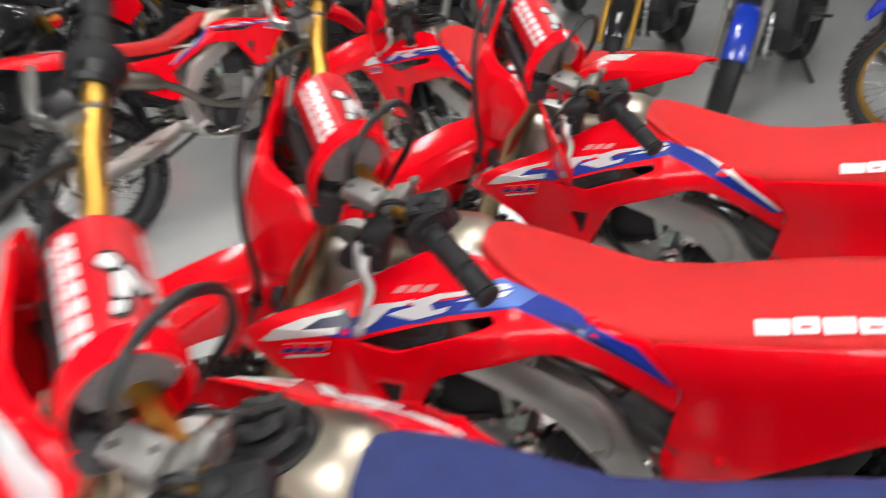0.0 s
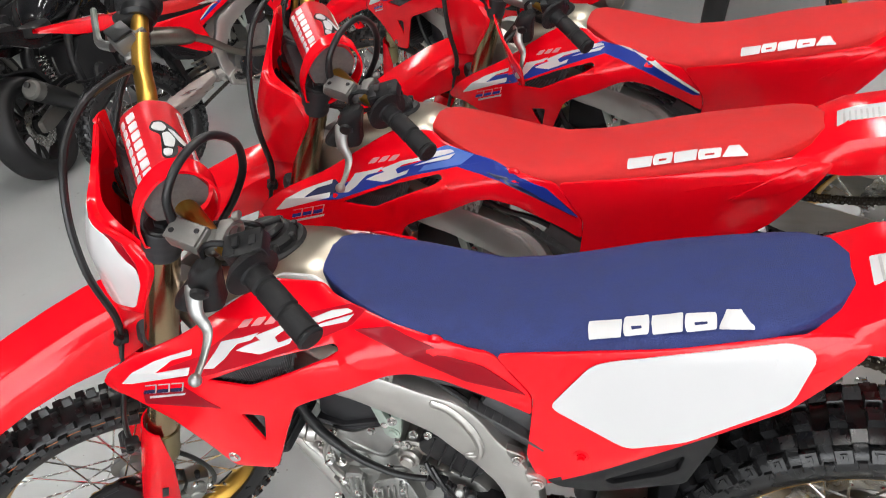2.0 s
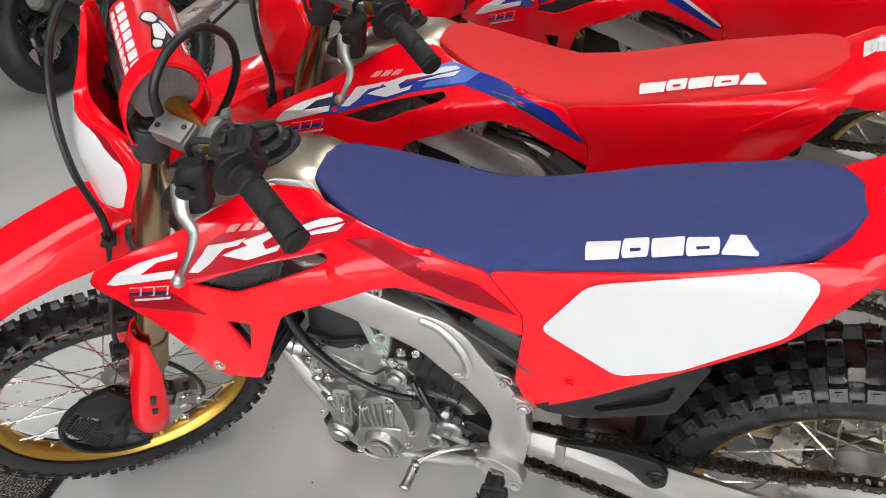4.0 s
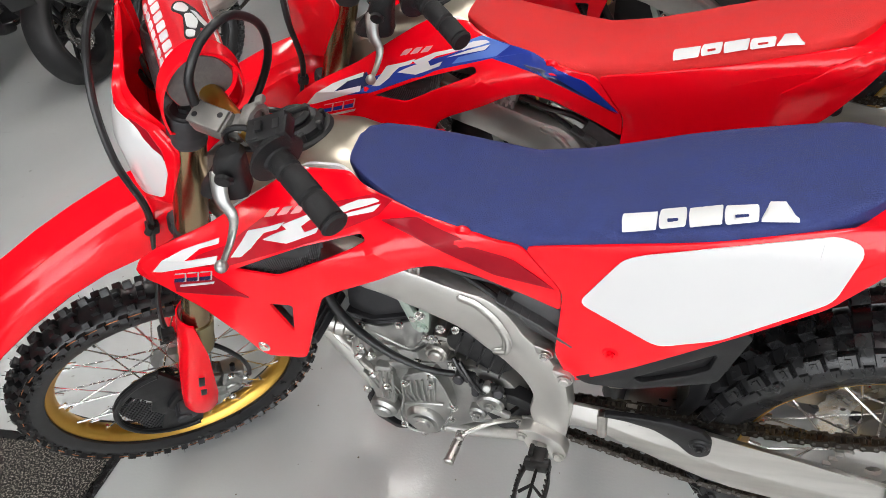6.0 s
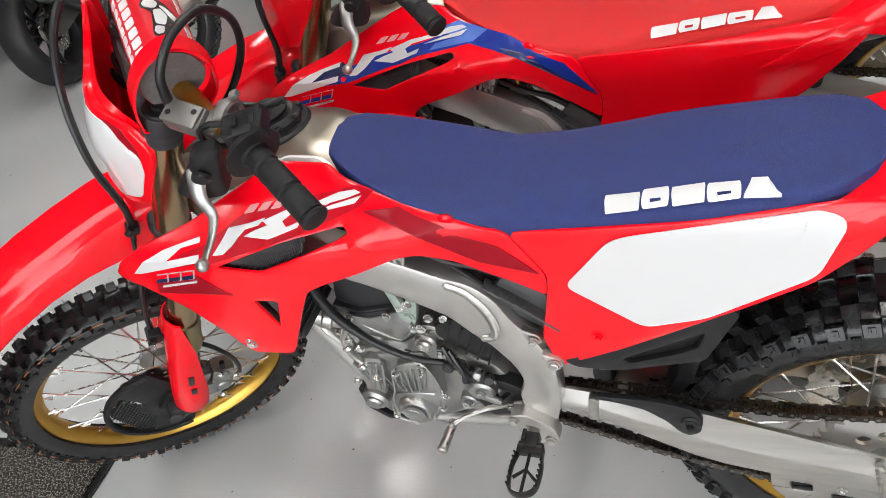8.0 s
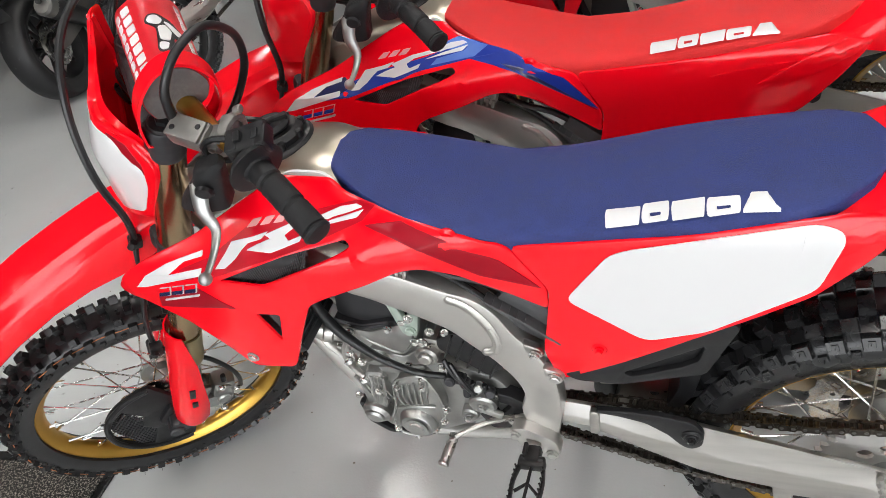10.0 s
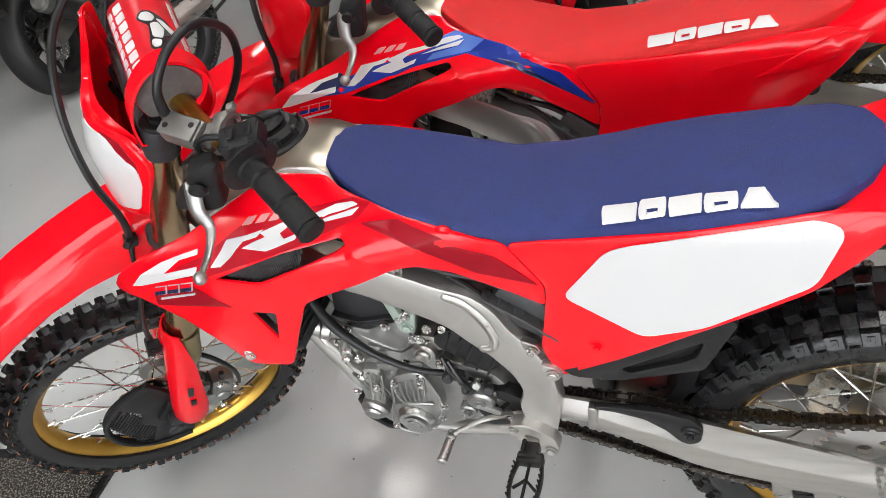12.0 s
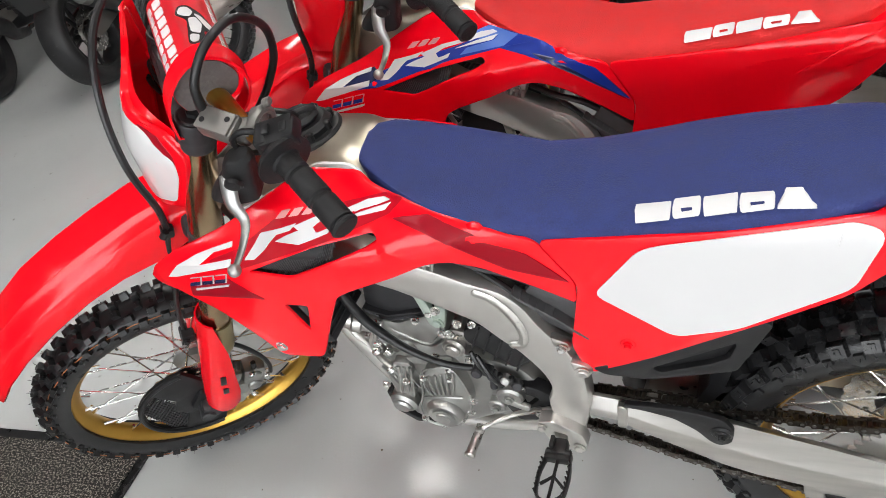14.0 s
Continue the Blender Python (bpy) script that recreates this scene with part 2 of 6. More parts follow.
SHROUD = [(-.412, .842), (-.373, .877), (-.333, .896), (-.235, .926), (-.167, .954), (-.118, .973), (-.087, .982), (-.010, .974), (.007, .959), (.039, .944), (.133, .910),
          (.191, .887), (.226, .875), (.267, .792), (.262, .748), (.215, .784), (.148, .831), (.106, .851), (.075, .852), (.023, .836), (-.047, .822), (-.069, .812), (-.098, .763),
          (-.146, .673), (-.222, .678), (-.251, .720), (-.299, .776), (-.371, .826), (-.410, .830)]
VENT = [(-.188, .876), (-.078, .901), (.011, .909), (.018, .900), (.0, .893), (-.048, .884), (-.123, .859)]
NOTCH = [(-.161, .802), (-.123, .797), (-.143, .738)]
SIDE_PANEL = [(.229, .873), (.270, .790), (.255, .721), (.240, .658), (.252, .597), (.265, .593), (.354, .644), (.433, .695), (.516, .748), (.588, .797), (.636, .848), (.670, .892),
              (.678, .906), (.650, .914), (.613, .915), (.576, .910), (.442, .891), (.307, .878)]
PLATE = [(.290, .776), (.358, .864), (.390, .876), (.592, .909), (.619, .897), (.593, .814), (.565, .794), (.469, .727), (.390, .702)]
# last trim of body and fork: shifted and squashed to fit the camera's view
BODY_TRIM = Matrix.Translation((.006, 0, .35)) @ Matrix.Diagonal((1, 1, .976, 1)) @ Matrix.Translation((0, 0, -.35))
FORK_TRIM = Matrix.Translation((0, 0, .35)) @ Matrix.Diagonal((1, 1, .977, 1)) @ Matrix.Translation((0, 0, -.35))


def knobby_tyre(width, outer, bead, rows, count):
    """A tyre about the y axis: a round carcass with blocks on it. rows: (angle across the tread, width, length, height, shifted)."""
    crown = outer - 0.014
    mid, half = (crown + bead) / 2, (crown - bead) / 2
    prof = []
    for k in range(15):
        a = radians(-128 + 256 * k / 14)
        prof.append((mid + half * math.cos(a) * (1.0 if math.cos(a) > 0 else 1.45), width / 2 * math.sin(a)))
    bms = [weld(revolve(prof + [(bead + 0.004, width * 0.30), (bead + 0.004, -width * 0.30)], 72))]
    blocks = bmesh.new()
    rnd = random.Random(5)
    for angle, bw, bl, bh, shift in rows:
        a = radians(angle)
        r0, y0 = mid + half * math.cos(a), width / 2 * math.sin(a)
        nr, ny = math.cos(a), math.sin(a) * 1.0
        tr, ty = -ny, nr
        for k in range(count):
            th = 2 * math.pi * (k + shift) / count
            ring = []
            for lift, grow in ((-0.006, 1.12), (bh * 0.8, 1.0), (bh, 0.9)):
                for su, sv in ((-1, -1), (1, -1), (1, 1), (-1, 1)):
                    rr = r0 + nr * lift + tr * su * bw / 2 * grow
                    yy = y0 + ny * lift + ty * su * bw / 2 * grow
                    tt = th + sv * bl / 2 * grow / r0
                    ring.append(blocks.verts.new((rr * math.cos(tt), yy, rr * math.sin(tt))))
            for lv in (0, 4):
                for i in range(4):
                    j = (i + 1) % 4
                    blocks.faces.new((ring[lv + i], ring[lv + j], ring[lv + 4 + j], ring[lv + 4 + i]))
            blocks.faces.new(ring[8:12])
            if rnd.random() < 0.35:
                c = ring[8].co.lerp(ring[10].co, 0.2 + 0.6 * rnd.random())
                out = Vector((c.x, 0, c.z)).normalized() * nr + Vector((0, ny, 0))
                hair = tube([c, c + out * 0.008], 0.0006, 3, 1)
                me = bpy.data.meshes.new("tmp")
                hair.to_mesh(me), hair.free()
                blocks.from_mesh(me), bpy.data.meshes.remove(me)
    return bms[0], blocks


def spokes(rim_r, hub_r, rim_y, hub_y, count=36):
    out = []
    for k in range(count):
        s = 1 if k % 2 else -1
        a = 2 * math.pi * k / count
        twist = radians(48) * (1 if (k // 2) % 2 else -1)
        b = a + twist
        out.append(merge(rod((rim_r * math.cos(a), rim_y * s, rim_r * math.sin(a)), (hub_r * math.cos(b), hub_y * s, hub_r * math.sin(b)), 0.0019, 5),
                         rod((rim_r * math.cos(a), rim_y * s, rim_r * math.sin(a)), ((rim_r - 0.02) * math.cos(a + twist * .05), rim_y * s, (rim_r - 0.02) * math.sin(a + twist * .05)), 0.0034, 6)))
    return out


def disc(r0, r1, y, t=0.0035, holes=24, waves=12):
    rim = [(r1 + (0.004 if waves and k % 4 < 2 else 0)) for k in range(96)]
    outer = [(rim[k] * math.cos(2 * math.pi * k / 96), rim[k] * math.sin(2 * math.pi * k / 96)) for k in range(96)]
    inner = [(r0 * math.cos(2 * math.pi * k / 32), r0 * math.sin(2 * math.pi * k / 32)) for k in range(32)]
    loops = [outer, inner]
    for k in range(holes):
        rr, a = r0 + (r1 - r0) * (0.3 if k % 2 else 0.7), 2 * math.pi * k / holes
        loops.append([(rr * math.cos(a) + 0.0045 * math.cos(b), rr * math.sin(a) + 0.0045 * math.sin(b)) for b in (2 * math.pi * i / 8 for i in range(8))])
    return shell(loops, lambda u, v, d: (u, y + d, v), t, 1.0)


def toothed(r, teeth, y, t, lighten=True):
    outer = []
    for k in range(teeth * 4):
        a = 2 * math.pi * k / (teeth * 4)
        rr = r + (0.006 if k % 4 in (1, 2) else -0.003)
        outer.append((rr * math.cos(a), rr * math.sin(a)))
    loops = [outer, [(0.045 * math.cos(a), 0.045 * math.sin(a)) for a in (2 * math.pi * i / 20 for i in range(20))]]
    if lighten:
        for k in range(6):
            a = 2 * math.pi * k / 6
            for q in (a - 0.23, a + 0.23):
                loops.append([(0.072 * math.cos(q) + 0.012 * math.cos(b), 0.072 * math.sin(q) + 0.012 * math.sin(b)) for b in (2 * math.pi * i / 10 for i in range(10))])
    return shell(loops, lambda u, v, d: (u, y + d, v), t, 1.0)


def wheel(root, name, axle, front, m, rim_mat=None):
    """Hub as the wheel's own mesh; tyre, rim, brake disc and spokes under it."""
    at = Matrix.Translation(axle) if m is None else m @ Matrix.Translation(axle)
    if front:
        rim_in, rim_out, wide, rad, bead = 0.255, 0.279, 0.085, 0.345, 0.268
        rows = [(-13, .014, .014, .013, 0), (13, .014, .014, .013, 0), (-38, .013, .015, .013, .5), (38, .013, .015, .013, .5), (-62, .012, .016, .012, 0), (62, .012, .016, .012, 0), (-82, .007, .010, .004, .5), (82, .007, .010, .004, .5)]
        count, hub = 46, revolve([(.012, -.05), (.030, -.05), (.054, -.047), (.060, -.034), (.034, -.024), (.026, 0), (.030, .026), (.046, .036), (.046, .05), (.012, .05)], 32)
    else:
        rim_in, rim_out, wide, rad, bead = 0.228, 0.253, 0.125, 0.345, 0.243
        rows = [(-12, .022, .020, .015, 0), (12, .022, .020, .015, 0), (-36, .019, .021, .015, .5), (36, .019, .021, .015, .5), (-60, .020, .023, .013, 0), (60, .020, .023, .013, 0), (-60, .010, .009, .0155, 0), (60, .010, .009, .0155, 0), (-79, .010, .012, .004, .5), (79, .010, .012, .004, .5)]
        count, hub = 46, revolve([(.012, -.06), (.055, -.06), (.062, -.052), (.062, -.040), (.040, -.028), (.034, 0), (.040, .028), (.060, .040), (.060, .055), (.012, .055)], 32)
    w = part(name, weld(hub), CAST, root, "cast alloy hub", at)
    carcass, blocks = knobby_tyre(wide, rad, bead, rows, count)
    part("tyre", carcass, RUBBER, w, "black off-road tyre", at, 30)
    tagged(part("tyre_tread", blocks, RUBBER, w, "many black rubber tread blocks", at, 30), kind="stuff")
    if front:
        side = [((.319 + .0015 * math.sin(23 * a)) * math.cos(a), -wide * .485, (.319 + .0015 * math.sin(23 * a)) * math.sin(a)) for a in (2 * math.pi * k / 144 for k in range(145))]
        part("tyre_line", tube(side, .0011, 5, 1), ORANGE, w, "thin orange moulding line", at)
    rw = wide * (0.29 if front else 0.36)
    part("rim", weld(revolve([(rim_out, -rw), (rim_out - .004, -rw + .004), (rim_in + .008, -rw * .55), (rim_in, 0), (rim_in + .008, rw * .55), (rim_out - .004, rw - .004), (rim_out, rw), (rim_out - .010, rw + .001), (rim_in - .001, rw * .6), (rim_in - .006, 0), (rim_in - .001, -rw * .6), (rim_out - .010, -rw - .001)], 72)), rim_mat or GOLD, w, "black anodised rim" if rim_mat else "gold anodised rim", at)
    for s in spokes(rim_in - .002, .048 if front else .060, 0.006, .040 if front else .046):
        part("spoke", s, STEEL, w, m=at)
    if front:
        part("brake_disc", disc(.085, .128, -.062, holes=28), STEEL, w, m=at)
    else:
        part("brake_disc", disc(.072, .118, .066, holes=24), STEEL, w, m=at)
        part("sprocket", toothed(.121, 49, -.064, .007), SPROCKET, w, "bright alloy rear sprocket", at)
    return w


def chain(root):
    """Roller chain round the sprockets, in the plane of the sprocket."""
    c1, r1, c2, r2 = Vector((.120, 0, .440)), .036, Vector((REAR_AXLE.x, 0, REAR_AXLE.z)), .121
    pts = []
    for k in range(9):
        a = radians(100 - 200 * k / 8)
        pts.append(c2 + Vector((math.cos(a), 0, math.sin(a))) * r2)
    pts += [Vector((.430, 0, .288)), Vector((.30, 0, .334))]
    for k in range(6):
        a = radians(-100 - 160 * k / 5)
        pts.append(c1 + Vector((math.cos(a), 0, math.sin(a))) * r1)
    pts += [Vector((.236, 0, .469)), Vector((.329, 0, .465)), Vector((.417, 0, .461)), Vector((.501, 0, .453)), Vector((.60, 0, .450))]
    path = smooth_path(pts + [pts[0]], 12)
    dist = [0]
    for a, b in zip(path, path[1:]):
        dist.append(dist[-1] + (b - a).length)
    n = int(dist[-1] / 0.0159)
    n -= n % 2

    def at(s):
        s %= dist[-1]
        return Vector([np.interp(s, dist, [p[i] for p in path]) for i in range(3)])
    pieces, pins = [], []
    for k in range(n):
        a, b = at(k * dist[-1] / n), at((k + 1) * dist[-1] / n)
        d = (b - a).normalized()
        up = Vector((-d.z, 0, d.x))
        out = .0085 if k % 2 else .0058
        bm = bmesh.new()
        for y in (-out, out):
            ring = [a - d * .0062, a - d * .003 + up * .0080, a.lerp(b, .5) + up * .0066, b + d * .003 + up * .0080, b + d * .0062, b + d * .003 - up * .0080, a.lerp(b, .5) - up * .0066, a - d * .003 - up * .0080]
            f0 = [bm.verts.new(p + Vector((0, y - .0011, 0))) for p in ring]
            f1 = [bm.verts.new(p + Vector((0, y + .0011, 0))) for p in ring]
            bm.faces.new(f0), bm.faces.new(f1[::-1])
            for i in range(8):
                j = (i + 1) % 8
                bm.faces.new((f0[i], f0[j], f1[j], f1[i]))
        pins.append(rod(a + Vector((0, -.0108, 0)), a + Vector((0, .0108, 0)), .0030, 7))
        pieces += [bm, rod(a + Vector((0, -.0060, 0)), a + Vector((0, .0060, 0)), .0050, 7), rod(a.lerp(b, .5) + Vector((0, -.005, 0)), a.lerp(b, .5) + Vector((0, .005, 0)), .0046, 6)]
    bm = merge(*pieces)
    bm.transform(Matrix.Translation((0, -.060, 0)))
    links = part("drive_chain", bm, CHAIN, root, "oiled steel roller chain")
    pin = merge(*pins)
    pin.transform(Matrix.Translation((0, -.060, 0)))
    tagged(part("chain_pin", pin, GREY, links, "bright pin ends"), kind="stuff")
    return links


def motocross_bike(name, pose_m, seat_mat, style, steer=43.1, label="", body=None, guards=False, rim_mat=None):
    red = body or RED
    root = new(name)
    root.empty_display_size = 0.2
    S = steered(steer)
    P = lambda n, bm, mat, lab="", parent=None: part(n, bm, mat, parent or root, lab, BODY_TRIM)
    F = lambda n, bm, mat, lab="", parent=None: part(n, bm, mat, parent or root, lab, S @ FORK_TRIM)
    both = lambda n, bm, mat, lab="": (P(n, mirrored(bm), mat, lab), P(n, bm, mat, lab))

    # wheels
    wheel(root, "front_wheel", FRONT_AXLE, True, S, rim_mat)
    wheel(root, "rear_wheel", REAR_AXLE, False, None, rim_mat)

    # frame
    spar = [(-.36, .93), (-.30, .96), (-.05, .845), (.026, .815), (.063, .800), (.109, .778), (.151, .766), (.180, .736), (.200, .684), (.228, .646), (.248, .587), (.244, .490), (.222, .412), (.200, .394),
            (.170, .406), (.176, .459), (.172, .494), (.189, .535), (.180, .578), (.150, .628), (.128, .650), (.098, .690), (.043, .722), (-.026, .757), (-.10, .780), (-.33, .86)]

    def spar_at(u, v, d):
        y = float(np.interp(u, [-.36, -.2, -.05, .1, .2], [.035, .085, .112, .112, .112]))
        return (u, -y + d, v)
    both("frame_spar", shell([rounded(spar, .02, 4)], spar_at, .034, .05, .007), ALU_FRAME, "bare aluminium twin-spar frame beam")
    rnd = random.Random(3)
    bead = smooth_path([(.116, -.113, .762), (.136, -.114, .753), (.155, -.114, .728), (.166, -.114, .701), (.170, -.114, .673), (.163, -.114, .652), (.148, -.113, .646)], 6)
    beads = []
    for a in bead:
        b = bmesh.new()
        bmesh.ops.create_icosphere(b, subdivisions=1, radius=.0088)
        b.transform(Matrix.Translation(a) @ Matrix.Diagonal((1, .5, 1, 1)))
        beads.append(b)
    P("weld_seam", merge(*beads), ALU, "raised weld seam on the frame")
    both("peg_bracket", merge(slab([(.150, .462), (.178, .470), (.226, .440), (.232, .400), (.206, .384), (.168, .398)], -.132, -.108, .012, .004, [[(.176, .44), (.20, .432), (.196, .415), (.180, .418)]]), bolt((.160, -.133, .452), .007), bolt((.216, -.133, .404), .008)), ALU_FRAME)
    for x, y, z, r in ((.036, -.112, .716, .006), (.066, -.114, .690, .006), (.044, -.112, .660, .0065), (.090, -.113, .690, .005), (.226, -.118, .655, .006)):
        P("bolt", bolt((x, y, z), r), STEEL)
    P("rear_bracket", merge(slab([(.210, .676), (.236, .664), (.240, .648), (.226, .642), (.212, .656)], -.116, -.104, .006, .003), bolt((.228, -.117, .656), .006)), ALU)
    P("weld_seam", merge(*[box((-.005 + .011 * k, -.111, .835 - .0035 * k), (.007, .008, .018), (0, 20, 0), .003) for k in range(7)]), ALU)
    both("frame_lug", merge(box((.052, -.100, .828), (.034, .024, .03), (0, 25, 0), .006), bolt((.054, -.114, .826), .005)), ALU_FRAME)
    both("frame_plate", merge(slab([(.232, .624), (.258, .614), (.266, .598), (.250, .588), (.234, .600)], -.119, -.104, .007, .003), bolt((.250, -.120, .603), .0085)), ALU_FRAME)
    both("down_tube", tube([(-.34, -.02, .87), (-.24, -.042, .68), (-.185, -.05, .53), (-.150, -.05, .42)], [.026, .022, .021, .018], 12), ALU_FRAME, "bare aluminium frame tube")
    cradle = merge(tube([(-.165, -.02, .45), (-.15, -.055, .40), (-.09, -.065, .352), (.02, -.07, .345), (.15, -.075, .375), (.19, -.085, .42)], .014, 10))
    both("frame_cradle", cradle, ALU_FRAME)
    P("bash_plate", slab([(-.178, .41), (-.176, .345), (-.140, .312), (-.06, .322), (-.06, .332), (-.135, .325), (-.162, .35), (-.165, .41)], -.075, .075, .006, .002), BLACK, "black plastic skid plate")
    sub = merge(tube([(.08, -.075, .84), (.3, -.08, .86), (.55, -.070, .885), (.62, -.045, .890)], .010, 8), tube([(.24, -.085, .62), (.38, -.085, .74), (.55, -.075, .90)], .009, 8))
    both("subframe", sub, ALU_FRAME)

    # engine
    eng = P("engine", slab([(-.150, .53), (-.155, .40), (-.125, .338), (-.01, .350), (.07, .395), (.135, .43), (.165, .47), (.13, .54), (.04, .565), (-.06, .575)], -.082, .085, .025, .012), CAST, "cast alloy four-stroke engine")
    ign = [(-.064, .472), (-.050, .532), (-.025, .552), (.013, .559), (.028, .510), (.026, .452), (-.006, .394), (-.042, .372), (-.080, .378), (-.087, .416)]
    P("ignition_cover", merge(slab(ign, -.108, -.080, .022, .008), weld(revolve([(.0, -.014), (.029, -.014), (.034, -.009), (.037, 0), (0, 0)], 28, (-.035, -.107, .420))),
                              weld(revolve([(.0, -.020), (.013, -.020), (.015, -.016), (.022, -.016), (.022, -.017), (0, -.017)], 20, (-.035, -.107, .420)))), CAST, "cast alloy ignition cover", eng)
    P("cylinder", merge(slab([(-.128, .615), (-.120, .535), (-.01, .53), (.02, .60), (.0, .625)], -.070, .070, .012, .008), slab([(-.085, .600), (-.078, .535), (-.035, .525), (.012, .556), (.010, .606), (-.022, .582)], -.086, -.060, .008, .004),
                     slab([(-.082, .552), (-.070, .533), (.012, .556), (.012, .566)], -.091, -.07, .004, .002)), CAST, "", eng)
    P("cylinder_head", merge(slab([(-.128, .658), (-.136, .625), (-.115, .60), (-.01, .580), (.012, .605), (.016, .676), (-.068, .648)], -.078, .078, .012, .007), slab([(-.100, .646), (-.068, .640), (.010, .670), (.008, .626), (-.022, .584), (-.053, .594), (-.079, .616), (-.100, .630)], -.084, -.07, .008, .003),
                         tube([(-.094, -.080, .628), (-.060, -.083, .606), (-.022, -.083, .590), (.008, -.080, .620)], .003, 6, 4)), CAST, "", eng)
    head = slab([(-.105, .752), (-.126, .672), (-.080, .652), (.010, .676), (.006, .748), (-.05, .768)], -.076, .076, .014, .010)
    P("head_cover", merge(head, slab([(-.127, .672), (-.08, .658), (.014, .680), (.014, .670), (-.08, .647), (-.130, .660)], -.083, .083, .003, .002)), CAST_DARK, "black magnesium head cover", eng)
    P("water_pump", merge(rod((-.122, -.078, .424), (-.124, -.108, .421), .028, 22, .006), rod((-.124, -.106, .421), (-.124, -.114, .420), .019, 18, .004), slab([(-.108, .545), (-.072, .545), (-.090, .455), (-.106, .415), (-.146, .410), (-.130, .470)], -.098, -.07, .010, .005), *[tube([(-.098 + .012 * k, -.099, .535), (-.116 + .012 * k, -.100, .455)], .0035, 6, 1) for k in range(3)]), CAST, "", eng)
    for k in range(5):
        P("case_rib", box((-.125 + .012 * k, -.090, .505 - .004 * k), (.004, .022, .05), (0, -18, 0), .0015), CAST, "", eng)
    cap = merge(rod((.032, -.075, .606), (.032, -.106, .608), .020, 18, .004), rod((.032, -.104, .608), (.032, -.112, .608), .013, 16, .003), box((.048, -.08, .620), (.045, .02, .034), (0, 12, 0), .006))
    P("starter_motor", cap, ALU, "", eng)
    both("engine_hanger", merge(slab([(-.005, .745), (.025, .752), (.05, .72), (.03, .655), (.005, .66)], -.100, -.090, .006, .003, [[(.014, .725), (.03, .72), (.02, .69)]]), bolt((.010, -.100, .738), .008), bolt((.022, -.100, .672), .008)), material_green)
    for x, z in [(-.086, .508), (-.085, .392), (-.005, .402), (.034, .470), (.006, .530), (-.046, .525), (.020, .432)]:
        P("bolt", bolt((x, -.109, z), .0055), STEEL, "", eng)
    for x, z in [(-.140, .555), (-.112, .56), (-.10, .525), (.080, .50), (.105, .52), (.055, .535), (-.120, .635)]:
        P("bolt", bolt((x, -.086, z), .007), STEEL, "", eng)
    for x, z, r in [(-.118, .598, .0065), (-.132, .612, .005), (-.095, .655, .006), (-.02, .668, .006), (.012, .690, .007), (.020, .640, .006), (-.145, .47, .006), (-.138, .40, .006), (-.060, .350, .006), (.06, .43, .006), (.085, .455, .005), (.11, .47, .005), (.125, .505, .006), (-.012, .575, .006), (-.06, .585, .005), (.05, .575, .006), (.062, .555, .005)]:
        P("bolt", bolt((x, -.092 - .004 * (r > .0055), z), r), STEEL, "", eng)
    P("breather_pipe", tube([(-.10, -.094, .645), (-.125, -.098, .60), (-.128, -.096, .555), (-.11, -.094, .52)], .0065, 8), ALU, "", eng)
    for x, z in ((-.126, .585), (-.116, .532), (-.055, .594), (.005, .553)):
        P("pipe_clip", rod((x, -.100, z), (x + .006, -.100, z - .010), .0095, 12, .002), STEEL, "", eng)
    P("sensor", merge(rod((.058, -.085, .545), (.060, -.112, .552), .010, 12, .003), rod((.058, -.085, .545), (.056, -.090, .575), .006, 10, .002), box((.078, -.100, .552), (.018, .014, .022), (0, 20, 0), .003)), CAST_DARK, "", eng)
    P("cover_rim", merge(tube([(x, -.109, z) for x, z in ign] + [(ign[0][0], -.109, ign[0][1])], .0022, 6, 4)), CAST, "", eng)
    for k in range(6):
        P("cover_rib", tube([(-.047 + .0125 * k, -.110, .526 + .0045 * k), (-.050 + .012 * k, -.113, .500 + .004 * k), (-.046 + .009 * k, -.110, .470 + .002 * k)], .0023, 6, 4), CAST, "", eng)
    P("cover_rib", tube([(-.064, -.111, .462), (-.046, -.113, .470), (-.012, -.113, .476), (.014, -.110, .474)], .0025, 6, 4), CAST, "", eng)
    cover = [(.056, .648), (.088, .669), (.113, .659), (.170, .592), (.128, .559), (.105, .582), (.054, .623)]
    P("throttle_cover", merge(slab(cover, -.098, -.07, .012, .006), *[box((.078 + .0165 * k, -.099, .637 - .0125 * k), (.0035, .007, .058), (0, 26, 0), .001) for k in range(5)]), BLACK, "black ribbed plastic cover")
    small = merge(tube([(.060, -.10, .60), (.072, -.108, .572), (.09, -.10, .52)], .004, 8), tube([(.068, -.10, .59), (.088, -.112, .55), (.10, -.10, .50)], .0042, 8), rod((.095, -.10, .545), (.10, -.106, .505), .007, 10, .002), rod((.115, -.10, .54), (.12, -.104, .505), .006, 10, .002))
    P("wiring", small, HOSE)
    for x, z, r, h in ((.083, .540, .009, .030), (.104, .532, .008, .026), (.122, .520, .009, .022)):
        P("sensor_cap", merge(rod((x, -.094, z), (x + .004, -.110, z + .006), r, 12, .002), rod((x + .002, -.100, z), (x - .002, -.104, z - h), r * .8, 12, .002)), CAST if r < .0085 else CAST_DARK, "", eng)
    P("clutch_arm", merge(rod((.106, -.085, .500), (.108, -.116, .498), .024, 20, .004), box((.120, -.112, .480), (.040, .010, .016), (0, 25, 0), .004), bolt((.108, -.117, .498), .007)), CAST, "", eng)
